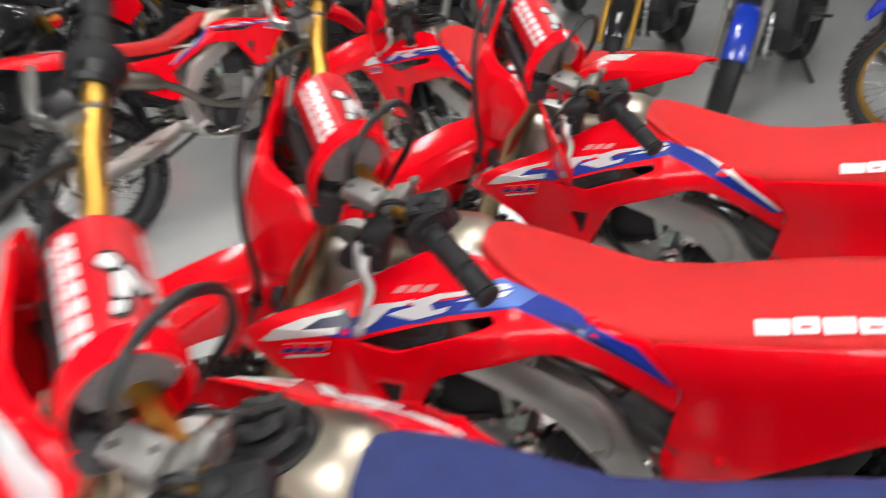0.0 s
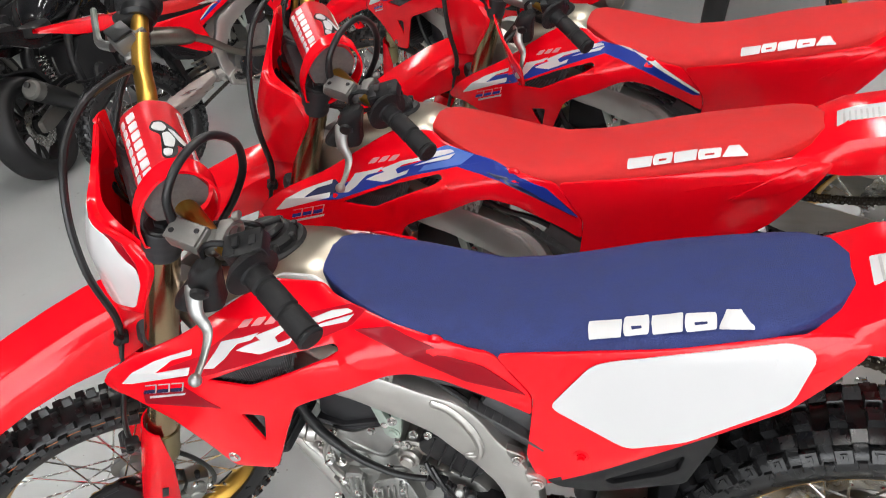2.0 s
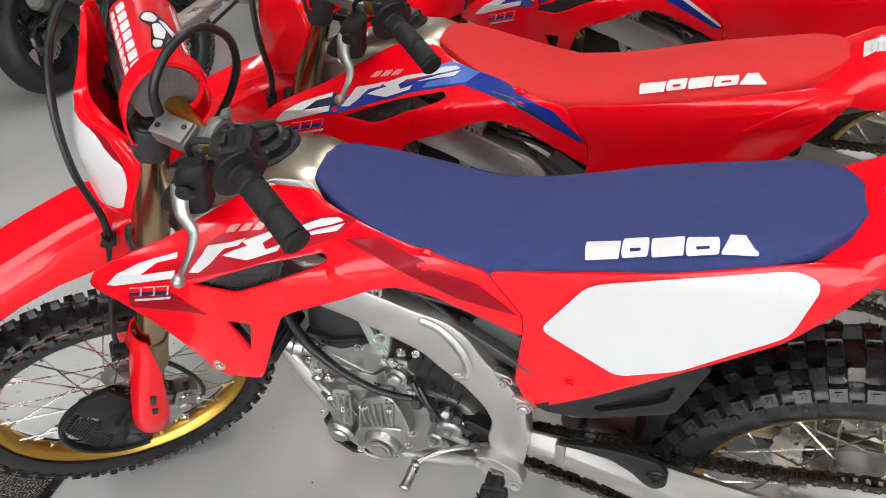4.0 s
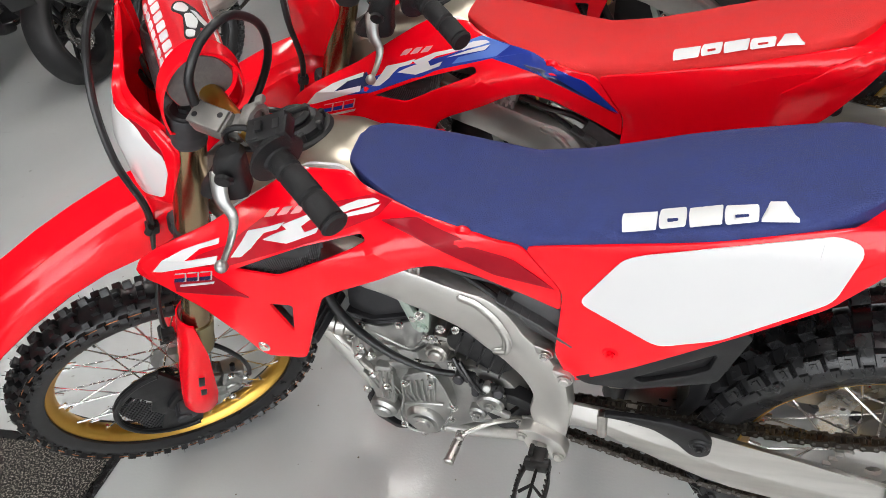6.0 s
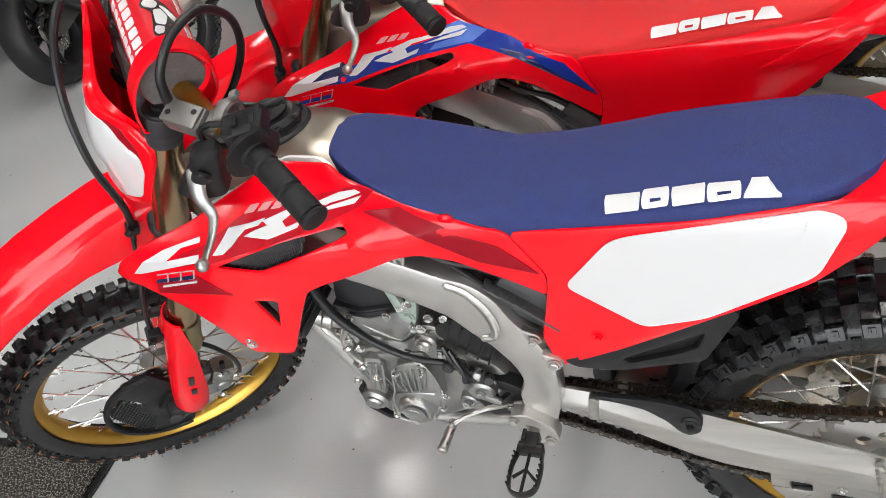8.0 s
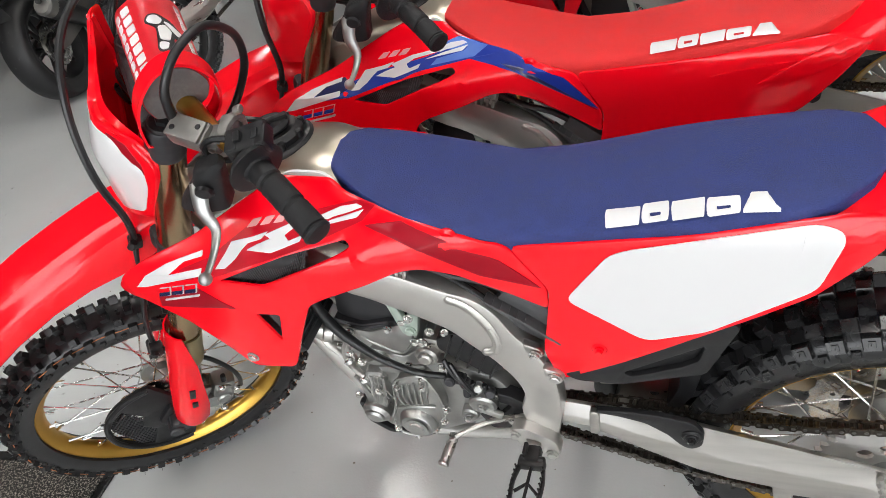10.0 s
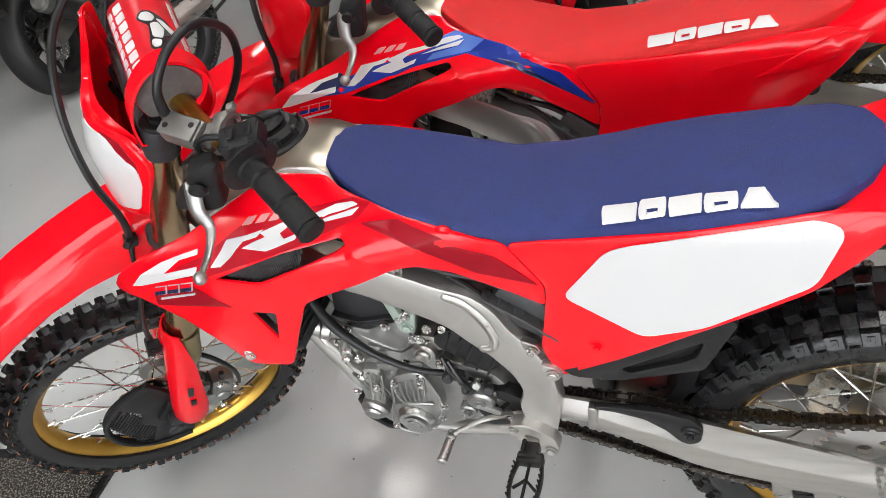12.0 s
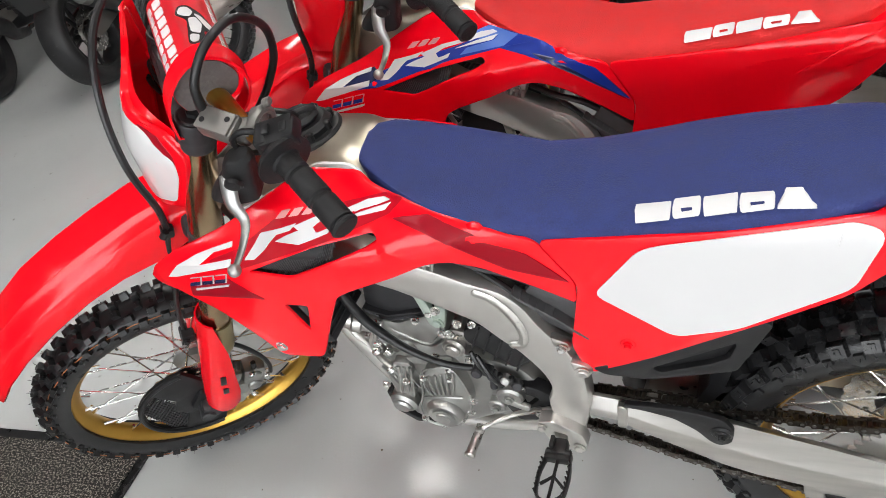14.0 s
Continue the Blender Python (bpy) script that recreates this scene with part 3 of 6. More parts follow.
    P("head_rim", merge(tube([(-.126, -.080, .668), (-.080, -.082, .650), (.012, -.081, .674)], .0045, 6, 4)), CAST_DARK, "", eng)
    P("sprocket_cover", slab([(.075, .52), (.15, .505), (.20, .47), (.19, .42), (.10, .40), (.08, .45)], -.095, -.07, .01, .004, [[(.11, .49), (.15, .475), (.12, .44)]]), BLACK)
    P("gear_case", merge(box((.095, -.082, .485), (.06, .03, .05), (0, 10, 0), .008), rod((.075, -.09, .46), (.075, -.112, .46), .016, 14, .003), bolt((.075, -.113, .46), .006)), CAST, "", eng)
    P("shift_lever", merge(tube([(.150, -.100, .452), (.11, -.125, .466), (.07, -.140, .452), (.050, -.148, .440)], [.006, .0045, .004, .005], 8), box((.050, -.146, .440), (.014, .016, .016), (0, 0, 0), .003), rod((.047, -.150, .434), (.041, -.190, .426), .0085, 14, .002), rod((.041, -.186, .4268), (.0405, -.193, .4257), .0096, 14, .002), bolt((.150, -.105, .452), .007)), ALU, "forged alloy gear lever")
    exhaust = tube([(-.12, .0, .68), (-.21, .04, .60), (-.18, .10, .52), (-.02, .125, .50), (.14, .125, .56), (.26, .115, .66), (.36, .115, .72)], .021, 12)
    P("clutch_cover", merge(slab([(-.06, .53), (.06, .545), (.13, .49), (.13, .41), (.06, .36), (-.05, .37), (-.09, .44)], .082, .112, .03, .010), rod((.03, .110, .455), (.03, .128, .455), .066, 28, .008), rod((.03, .126, .455), (.03, .131, .455), .045, 24, .003)), CAST_DARK, "dark bronze clutch cover", eng)
    P("pump_cover", merge(rod((-.095, .085, .42), (-.095, .118, .42), .034, 20, .006), rod((-.07, .095, .46), (-.12, .10, .62), .013, 10, .002)), CAST, "", eng)
    for x, z in ((-.05, .52), (.05, .532), (.115, .49), (.12, .415), (.05, .37), (-.045, .38), (-.078, .44)):
        P("bolt", rod((x, .110, z), (x, .117, z), .006, 8, .001), STEEL, "", eng)
    P("header_pipe", exhaust, PIPE, "stainless header pipe")
    P("muffler", tube([(.34, .12, .70), (.40, .125, .735), (.62, .125, .80), (.74, .12, .83), (.76, .118, .836)], [.028, .048, .05, .046, .03], 16, 3), PIPE, "brushed alloy muffler")
    P("radiator_hose", merge(tube([(-.195, -.10, .690), (-.165, -.10, .672), (-.14, -.095, .655), (-.11, -.085, .640)], .018, 12), rod((-.145, -.097, .658), (-.128, -.092, .650), .022, 14, .003)), ALU, "silver coolant pipe with hose clamp")
    P("hose", tube([(-.128, -.110, .785), (-.119, -.114, .735), (-.104, -.116, .690), (-.085, -.117, .659), (-.05, -.117, .619), (-.01, -.114, .587), (.02, -.108, .568), (.05, -.098, .553)], [.0088, .0088, .0088, .0085, .0072, .0062, .0058, .0058], 12), HOSE, "black rubber breather hose")
    low = merge(tube([(-.182, -.07, .64), (-.165, -.075, .60), (-.14, -.078, .555)], [.012, .016, .010], 10, flat=.6), rod((-.17, -.085, .635), (-.165, -.07, .60), .012, 12, .003))
    P("lower_bracket", low, ALU)

    # cooling
    for s in (-1, 1):
        core = box((-.194, s * .104, .782), (.034, .100, .212), (0, -20, 0), .004)
        rad = P("radiator", core, FIN, "black finned radiator")
        louvers = []
        for k in range(22):
            b = box((0, 0, -.103 + .0098 * k), (.040, .104, .0026), (0, 0, 0), 0)
            louvers.append(b)
        lv = merge(*louvers)
        lv.transform(pose(-.194, s * .106, .782, 0, -20, 0))
        tagged(P("radiator_fin", lv, FIN_LIGHT, "", rad), kind="stuff")
        tank = merge(*[box((0, s * .001, h), (.040, .110, .014), (0, 0, 0), .005) for h in (.111, -.111)], *[box((.0, w, 0), (.036, .004, .212), (0, 0, 0), .001) for w in (.054, -.054)])
        tank.transform(pose(-.194, s * .106, .782, 0, -20, 0))
        P("radiator_tank", tank, CAST_DARK, "", rad)
        guard = []
        for k in range(13):
            g = box((-.026, 0, -.11 + .018 * k), (.004, .118, .004), (0, 0, 0), 0)
            guard.append(g)
        guard += [box((-.026, -.055 + .022 * k, 0), (.005, .003, .25), (0, 0, 0), 0) for k in range(6)]
        gb = merge(*guard)
        gb.transform(pose(-.194, s * .106, .782, 0, -20, 0))
        P("radiator_grille", gb, BLACK, "black plastic louvre", rad)
    # tank
    rings = []
    for x, zt, w, zb in [(-.245, .945, .050, .90), (-.235, .966, .066, .88), (-.19, .982, .078, .86), (-.12, .987, .078, .86), (-.06, .984, .076, .86), (-.03, .972, .072, .86), (.0, .950, .066, .86), (.03, .93, .06, .86)]:
        ring = []
        for k in range(20):
            a = 2 * math.pi * k / 20
            c, s = math.cos(a), math.sin(a)
            p = 3.2
            k2 = (abs(c) ** p + abs(s) ** p) ** (-1 / p)
            ring.append((x, c * k2 * w, (zt + zb) / 2 + s * k2 * (zt - zb) / 2))
        rings.append(ring)
    tk = P("fuel_tank", skin(rings), TANK, "bare titanium fuel tank")
    cap_b = merge(rod((-.140, 0, .970), (-.140, 0, 1.006), .047, 28, .008), rod((-.135, 0, .966), (-.135, 0, .990), .056, 28, .004), rod((-.140, 0, 1.004), (-.140, 0, 1.018), .032, 20, .006), box((-.140, 0, 1.018), (.062, .014, .010), (0, 0, 35), .003), *[rod((-.140 + .046 * math.cos(a), .046 * math.sin(a), .976), (-.140 + .046 * math.cos(a), .046 * math.sin(a), 1.003), .006, 8, .002) for a in (radians(45 * k) for k in range(8))])
    P("fuel_cap", cap_b, BLACK, "black fuel cap", tk)
    P("breather_tube", tube([(-.135, -.004, 1.016), (-.140, -.020, 1.036), (-.185, -.03, 1.045), (-.225, -.02, 1.015), (-.24, 0, .97)], .0045, 8), HOSE, "", tk)
    # white upper edge stands in for the bright reflection along the tank's lower side
    for flip in (far_side, lambda q: q):
        P("tank_panel", flip(shell([rounded([(-.25, .910), (-.18, .940), (-.12, .964), (-.085, .980), (-.03, .977), (-.012, .967), (.0, .952), (-.1, .90), (-.24, .86)], .012)], lambda u, v, d: (u, -(.100 - max(0, v - .93) * .55) + d, v), .005, .04)), WHITE, "white tank side panel, its edge standing in for the tank's bright reflection")

    # bodywork
    for side in (1, -1):
        flip = far_side if side < 0 else (lambda b: b)
        sh = P("radiator_shroud", flip(shell([rounded(SHROUD, .012, 3), rounded(VENT, .008), rounded(NOTCH, .006)], body_side(0), .005, .03, .0016)), red, "red plastic radiator shroud")
        for hole_, lines_ in ((VENT[:1] + [(-.078, .901), (-.052, .904), (-.066, .879)] + VENT[-1:], 44), (NOTCH, 22)):
            cx, cz = sum(p[0] for p in hole_) / len(hole_), sum(p[1] for p in hole_) / len(hole_)
            big = [(cx + (p[0] - cx) * 1.15, cz + (p[1] - cz) * 1.35) for p in hole_]
            lp = P("louvre", flip(shell([big], body_side(-.020), .003, .03)), FIN, "black finned radiator louvre", sh)
            xs, zs = [p[0] for p in big], [p[1] for p in big]
            bars = []
            for k in range(lines_):
                u = min(xs) + (max(xs) - min(xs)) * (k + .5) / lines_
                cut = []
                for p, q in zip(big, big[1:] + big[:1]):
                    if (p[0] - u) * (q[0] - u) < 0:
                        cut.append(p[1] + (q[1] - p[1]) * (u - p[0]) / (q[0] - p[0]))
                if len(cut) >= 2:
                    a, c = Vector(body_side(-.015)(u + .005, min(cut), 0)), Vector(body_side(-.015)(u - .003, max(cut), 0))
                    bars.append(tube([a, c], .0009, 4, 1))
            for k in range(9 if hole_ is NOTCH else 0):
                v = min(zs) + (max(zs) - min(zs)) * (k + .5) / 9
                cut = []
                for p, q in zip(big, big[1:] + big[:1]):
                    if (p[1] - v) * (q[1] - v) < 0:
                        cut.append(p[0] + (q[0] - p[0]) * (v - p[1]) / (q[1] - p[1]))
                if len(cut) >= 2:
                    bars.append(tube([Vector(body_side(-.0165)(min(cut), v, 0)), Vector(body_side(-.0165)(max(cut), v, 0))], .0007, 4, 1))
            tagged(P("louvre_bar", flip(merge(*bars)), FIN_LIGHT, "", lp), kind="stuff")
        d1 = lambda n, pts, mat, off=.0012, r=.003, lab="": P(n, flip(shell([rounded(pts, r)], body_side(off), .0014, .03)), mat, lab, sh)
        if style == "dark":
            d1("decal", [(-.335, .810), (-.325, .838), (-.235, .862), (-.186, .817)], DARK_RED, .0008)
            d1("decal", [(.038, .921), (.09, .921), (.144, .895), (.212, .852), (.260, .793), (.182, .826), (.106, .889)], DARK_RED, .0008)
            d1("decal", [(-.30, .868), (-.25, .893), (-.20, .906), (-.14, .934), (-.06, .944), (.03, .949), (.055, .941), (.035, .926), (-.06, .906), (-.10, .899), (-.19, .885)], RED_FILM, .0006)
        elif style == "blue":
            d1("decal", [(-.33, .868), (-.25, .898), (-.14, .917), (-.04, .930), (.04, .945), (.115, .922), (.05, .918), (-.067, .909), (-.19, .884)], BLUE, .0006)
            d1("decal", [(.041, .918), (.115, .922), (.209, .866), (.262, .798), (.222, .822), (.128, .888)], BLUE, .0007)
            d1("decal", [(.10, .905), (.14, .893), (.235, .815), (.258, .797), (.21, .832)], NAVY, .0012, .002)
            d1("decal", [(-.03, .942), (.02, .952), (.06, .938), (.01, .934)], LIGHT_BLUE, .0010)
        else:
            d1("decal", [(-.33, .868), (-.25, .898), (-.09, .922), (.03, .948), (.115, .924), (.15, .902), (.262, .796), (.245, .796), (.13, .882), (.04, .924), (-.075, .906), (-.19, .884)], BLUE, .0006)
            d1("decal", [(.07, .938), (.10, .930), (.15, .896), (.255, .802), (.262, .802), (.16, .902)], WHITE, .0014, .002)
        # the maker's and model's marks, as plain slanted shapes
        for q in ([(-.359, .853), (-.323, .881), (-.282, .897), (-.255, .904), (-.211, .914), (-.211, .908), (-.246, .901), (-.276, .885), (-.212, .895), (-.213, .887), (-.339, .855)],
                  [(-.188, .894), (-.171, .911), (-.163, .921), (-.129, .924), (-.104, .928), (-.115, .921), (-.136, .918), (-.146, .911), (-.155, .903), (-.171, .894)],
                  [(-.138, .911), (-.121, .916), (-.102, .920), (-.070, .917), (-.049, .922), (-.053, .916), (-.084, .909), (-.099, .906)],
                  [(-.109, .925), (-.068, .935), (-.022, .939), (-.015, .935), (-.063, .930), (-.078, .923), (-.072, .917), (-.098, .919)],
                  [(-.025, .939), (.005, .945), (.028, .945), (.036, .941), (.018, .938), (-.005, .936), (-.013, .934)],
                  [(-.041, .927), (-.010, .929), (.028, .931), (.038, .938), (.013, .935), (-.005, .933)]):
            P("mark", flip(shell([rounded(q, .0012)], body_side(.0018), .0014, .03)), WHITE, "plain white slanted mark", sh)
        if style == "blue":
            d1("decal", [(-.280, .883), (-.248, .903), (-.205, .914), (-.185, .900), (-.215, .889)], NAVY, .0013, .001)
            d1("decal", [(-.160, .897), (-.140, .912), (-.10, .903), (-.06, .910), (-.085, .903)], BLUE, .0013, .001)
            d1("decal", [(-.03, .917), (-.02, .925), (.03, .930), (.045, .942), (.075, .934), (.05, .920)], LIGHT_BLUE, .0011, .001)
        for k in range(3):
            P("mark", flip(shell([rounded([(-.139 + .021 * k, .934 + .001 * k), (-.129 + .021 * k, .942 + .001 * k), (-.114 + .021 * k, .943 + .001 * k), (-.123 + .021 * k, .935 + .001 * k)], .002)], body_side(.0018), .0014, .03)), PALE_RED, "", sh)
            # two-tone badge: red over blue on a pale ground
            x0, z0 = -.322 + .029 * k, .836 + .006 * k
            for name, lo, hi, off, mat in (("badge_ground", -.0014, .0180, .0016, PALE_RED if style != "dark" else PLATE_GREY), ("badge", .0088, .0166, .0030, RED), ("badge", 0, .0088, .0030, BLUE if style != "dark" else NAVY)):
                lean = lambda h: x0 + h * .55
                wide = .0235 + (.0022 if off < .002 else 0)
                P(name, flip(shell([rounded([(lean(lo), z0 + lo), (lean(hi), z0 + hi), (lean(hi) + wide, z0 + hi + .005), (lean(lo) + wide, z0 + lo + .005)], .001)], body_side(off), .0014, .03)), mat, "", sh)
        P("badge", flip(shell([rounded([(-.318, .825), (-.315, .830), (-.236, .848), (-.240, .843)], .001)], body_side(.0018), .0014, .03)), PLATE_GREY, "", sh)
        P("bolt", flip(bolt((-.211, -.196, .702), .008)), STEEL, "", sh)
        P("bolt", flip(merge(rod((.151, -.110, .900), (.151, -.119, .897), .012, 16, .004))), red, "", sh)
        sp = P("side_panel", flip(shell([rounded(SIDE_PANEL, .014, 3)], body_side(.001), .005, .03, .0016)), red, "red plastic side panel")
        if style == "dark":
            P("number_board", flip(shell([rounded(PLATE, .016, 4)], body_side(.0042), .0015, .03)), WHITE, "blank white number board", sp)
        else:
            P("decal", flip(shell([rounded([(.45, .858), (.48, .866), (.60, .885), (.66, .895), (.62, .872), (.55, .868)], .004)], body_side(.0020), .0014, .03)), red, "", sp)
        wing = [(.52, .842), (.60, .856), (.662, .890), (.676, .906), (.640, .910), (.595, .890), (.545, .858)]
        P("panel_wing", flip(shell([rounded(wing, .006)], body_side(.0035 if style != "dark" else .0012), .006, .02, .002)), red, "", sp)
        P("bolt", flip(merge(rod((.324, -half_width(.324, .67) - .0025, .672), (.324, -half_width(.324, .67) + .004, .672), .012, 16, .002), bolt((.324, -half_width(.324, .67) - .003, .672), .005))), red, "", sp)
        P("air_box", flip(slab([(.258, .604), (.280, .588), (.345, .587), (.466, .627), (.492, .686), (.512, .730), (.49, .745), (.37, .668)], -.112, -.075, .010, .004, [[(.352, .617), (.466, .688), (.456, .656), (.432, .640), (.362, .609)]])), BLACK, "black plastic airbox base")
        P("air_box_inset", flip(slab([(.340, .602), (.44, .632), (.474, .692), (.44, .695)], -.102, -.08, .006, .002)), BLACK)
    inner = []
    inner.append(slab([(.02, .87), (.20, .83), (.26, .80), (.50, .80), (.50, .862), (.2, .862)], -.085, .085, .02, .004))
    inner.append(slab([(.27, .80), (.29, .63), (.36, .64), (.47, .74), (.52, .80)], -.075, .075, .02, .004))
    P("air_filter_housing", merge(*inner), BLACK, "black plastic air filter housing")
    reg = P("regulator", box((.222, -.084, .712), (.11, .02, .07), (0, 38, 0), .004), REG, "grey finned regulator")
    for k in range(6):
        P("cooling_fin", box((.192 + .0105 * k, -.101, .738 - .0085 * k), (.0045, .022, .066), (0, -46, 0), .0015), REG, "", reg)
    P("wiring", merge(tube([(.07, -.09, .82), (.12, -.095, .80), (.17, -.09, .78), (.22, -.085, .74), (.24, -.085, .70)], .006, 8), tube([(.10, -.085, .80), (.16, -.098, .76), (.19, -.09, .70), (.23, -.085, .66)], .005, 8)), HOSE)

    # seat
    seat = P("seat", skin([[(x + (0.012 * (abs(y) / .12)), y, z) for y, z in seat_ring(x)] for x in np.concatenate([np.linspace(-.030, .6, 34), np.linspace(.61, .66, 8)])]), seat_mat, "blue textured seat cover" if seat_mat == SEAT_BLUE else "red textured seat cover")
    for i, (x0, x1, b0, b1, tall) in enumerate([(.357, .397, .0150, .0156, .0074), (.401, .431, .0160, .0168, .0064), (.436, .471, .0160, .0164, .0060), (.475, .510, .0155, .0145, .0057), (.512, .552, .0142, .0104, .0066)]):
        rise = lambda x, b: float(np.interp(x, SEAT_X, SEAT_EDGE_Z)) + b
        q = [(x0, rise(x0, b0)), (x1, rise(x1, b1)), (x1, rise(x1, b1 + tall * .92)), (x0 - .003, rise(x0, b0 + tall))]
        if i == 4:
            q = [(x0, rise(x0, b0)), (x1, rise(x1, b1)), (x1 - .014, rise(x1, b1 + tall * .92)), (x0 + .008, rise(x0, b0 + tall))]
        cx, cz = sum(p[0] for p in q) / 4, sum(p[1] for p in q) / 4
        hole = [[((a - cx) * .42 + cx, (b - cz) * .42 + cz) for a, b in q]] if i in (1, 3) else []
        P("mark", shell([rounded(q, .0035 if i in (1, 3) else .0012)] + [rounded(h, .0012) for h in hole], seat_side(.0046), .006, .010), WHITE, "plain white block mark", seat)

    # tail
    rings = []
    for x, z, w, d in [(.50, .878, .090, .03), (.54, .893, .100, .03), (.58, .904, .104, .032), (.61, .911, .105, .034), (.64, .919, .104, .038), (.665, .930, .102, .042), (.695, .945, .098, .064), (.76, .953, .097, .070), (.86, .962, .090, .060), (.96, .970, .074, .030), (1.02, .974, .05, .016)]:
        up = [(-w, z - d), (-w, z - d * .5), (-w * .9, z - .006), (-w * .5, z + .004), (0, z + .008), (w * .5, z + .004), (w * .9, z - .006), (w, z - d * .5), (w, z - d)]
        rings.append([(x, y, q) for y, q in up] + [(x, y * .95, q - .005 if abs(y) < w * .95 else q) for y, q in up[::-1]])
    fender = P("rear_fender", skin(rings), red, "red plastic rear mudguard")
    tail = lambda off: (lambda u, v, d: (u, v, float(np.interp(u, [.64, .665, .695, .76, .86], [.919, .930, .945, .953, .962])) + .0080 - .083 * abs(v) + off - d))
    lb = P("rear_label", shell([rounded([(.680, .008), (.790, .010), (.790, -.038), (.679, -.042)], .002)], tail(.0012), .0035, .02), WHITE, "white information sticker with grey bars", fender)
    for k in range(7):
        P("bar", shell([[(.688 + .008 * k, -.010 if k else .002), (.691 + .008 * k, -.010 if k else .002), (.691 + .008 * k, -.040), (.688 + .008 * k, -.040)]], tail(.0020), .002, .02), PLATE_GREY, "", lb)
    P("mud_flap", slab([(.40, .80), (.43, .80), (.47, .62), (.44, .50), (.41, .45), (.395, .46), (.42, .52), (.43, .62)], -.06, .06, .01, .002), BLACK)

    # rear suspension
    def beam(stations):
        """A beam of stations (x, top, crease, bottom, outer y), with its crease along the outer face."""
        rings = []
        for x, zt, zc, zb, y in stations:
            rings.append([(x, -y + .032, zt - .022), (x, -y + .018, zt - .004), (x, -y + .011, zt - .001), (x, -y + .0015, zc + .002), (x, -y, zc - .002), (x, -y + .001, zb + .006), (x, -y + .006, zb), (x, -y + .030, zb)])
        return skin(rings)
    both("swingarm", beam([(.288, .508, .486, .452, .110), (.330, .503, .470, .430, .111), (.364, .498, .457, .411, .112), (.441, .487, .432, .372, .113), (.489, .475, .415, .357, .114), (.581, .452, .398, .342, .115), (.675, .425, .385, .336, .116), (.785, .392, .356, .312, .116)]), ALU, "brushed alloy swingarm")
    both("swingarm_root", beam([(.150, .472, .452, .424, .096), (.200, .490, .466, .438, .098), (.242, .499, .474, .447, .100), (.290, .497, .472, .446, .103)]), ALU_FRAME, "cast alloy swingarm root")
    P("swingarm_bridge", box((.36, 0, .43), (.10, .15, .07), (0, 15, 0), .012), ALU)
    both("swingarm_joint", slab([(.288, .510), (.304, .508), (.297, .447), (.281, .449)], -.1135, -.098, .006, .003), ALU)
    both("axle_block", merge(box((.745, -.118, .338), (.075, .02, .045), (0, -3, 0), .005), rod((.741, -.12, .338), (.741, -.140, .338), .015, 6, .002)), ALU)
    P("chain_slider", slab([(.300, .520), (.350, .522), (.400, .519), (.446, .506), (.459, .480), (.455, .448), (.438, .436), (.424, .443), (.405, .470), (.373, .496), (.330, .508), (.300, .511)], -.1155, -.1060, .008, .003), BLACK, "black plastic chain slider")
    P("chain_roller", merge(rod((.441, -.100, .474), (.441, -.119, .473), .0165, 20, .003), rod((.441, -.117, .473), (.441, -.122, .473), .010, 16, .002), bolt((.441, -.121, .473), .005)), BLACK)
    cg = P("chain_guide", merge(slab([(.555, .310), (.700, .302), (.728, .275), (.720, .240), (.590, .222), (.560, .262)], -.090, -.082, .012, .002, [[(.585, .292), (.618, .290), (.620, .268), (.590, .264)], [(.645, .268), (.700, .262), (.698, .250), (.650, .250)]]),
                                    slab([(.555, .310), (.700, .302), (.700, .296), (.555, .304)], -.090, -.040, .004, .002)), ALU, "pale alloy chain guide")
    P("guide_block", slab([(.565, .290), (.715, .280), (.712, .235), (.592, .228)], -.080, -.045, .01, .003), BLACK, "black plastic guide block", cg)
    P("bolt", bolt((.660, -.090, .286), .006), STEEL, "", cg)
    both("arm_weld", merge(*[tube([(.697 + .004 * k - .0015, -.1165, .418 - .019 * k), (.697 + .003 * k + .003, -.1185, .408 - .019 * k), (.697 + .004 * k - .0015, -.1165, .400 - .019 * k)], .0055, 6, 3) for k in range(4)]), ALU)
    chain(root)
    helix = [(.30 + .036 * math.cos(a) + .025 * (a / (2 * math.pi)) * .25, .036 * math.sin(a), .47 + .030 * a / (2 * math.pi)) for a in np.linspace(0, 2 * math.pi * 7, 90)]
    P("shock_spring", tube(helix, .0065, 7, 1), GOLD_SPRING, "coiled shock spring")
    P("shock_body", merge(rod((.29, 0, .42), (.335, 0, .72), .023, 14, .004), rod((.355, -.05, .66), (.395, -.05, .60), .022, 14, .004)), CAST_DARK)

    # pegs
    peg_shift = Matrix.Translation((-.011, 0, 0))
    peg_parts = [tube([(.178, -.150, .434), (.172, -.19, .436), (.176, -.235, .436), (.190, -.252, .436), (.215, -.252, .436), (.236, -.235, .436), (.240, -.19, .436), (.234, -.150, .434)], .0042, 7, 4, 2.2), tube([(.206, -.150, .436), (.206, -.250, .436)], .004, 6, 1),
                 tube([(.180, -.215, .436), (.206, -.192, .436), (.232, -.215, .436)], .004, 6, 1), box((.206, -.143, .436), (.062, .022, .020), (0, 0, 0), .004)]
    for k in range(7):
        peg_parts += [rod((.1745, -.160 - .013 * k, .440), (.1745, -.160 - .013 * k, .451), .0028, 4), rod((.238, -.160 - .013 * k, .440), (.238, -.160 - .013 * k, .451), .0028, 4)]
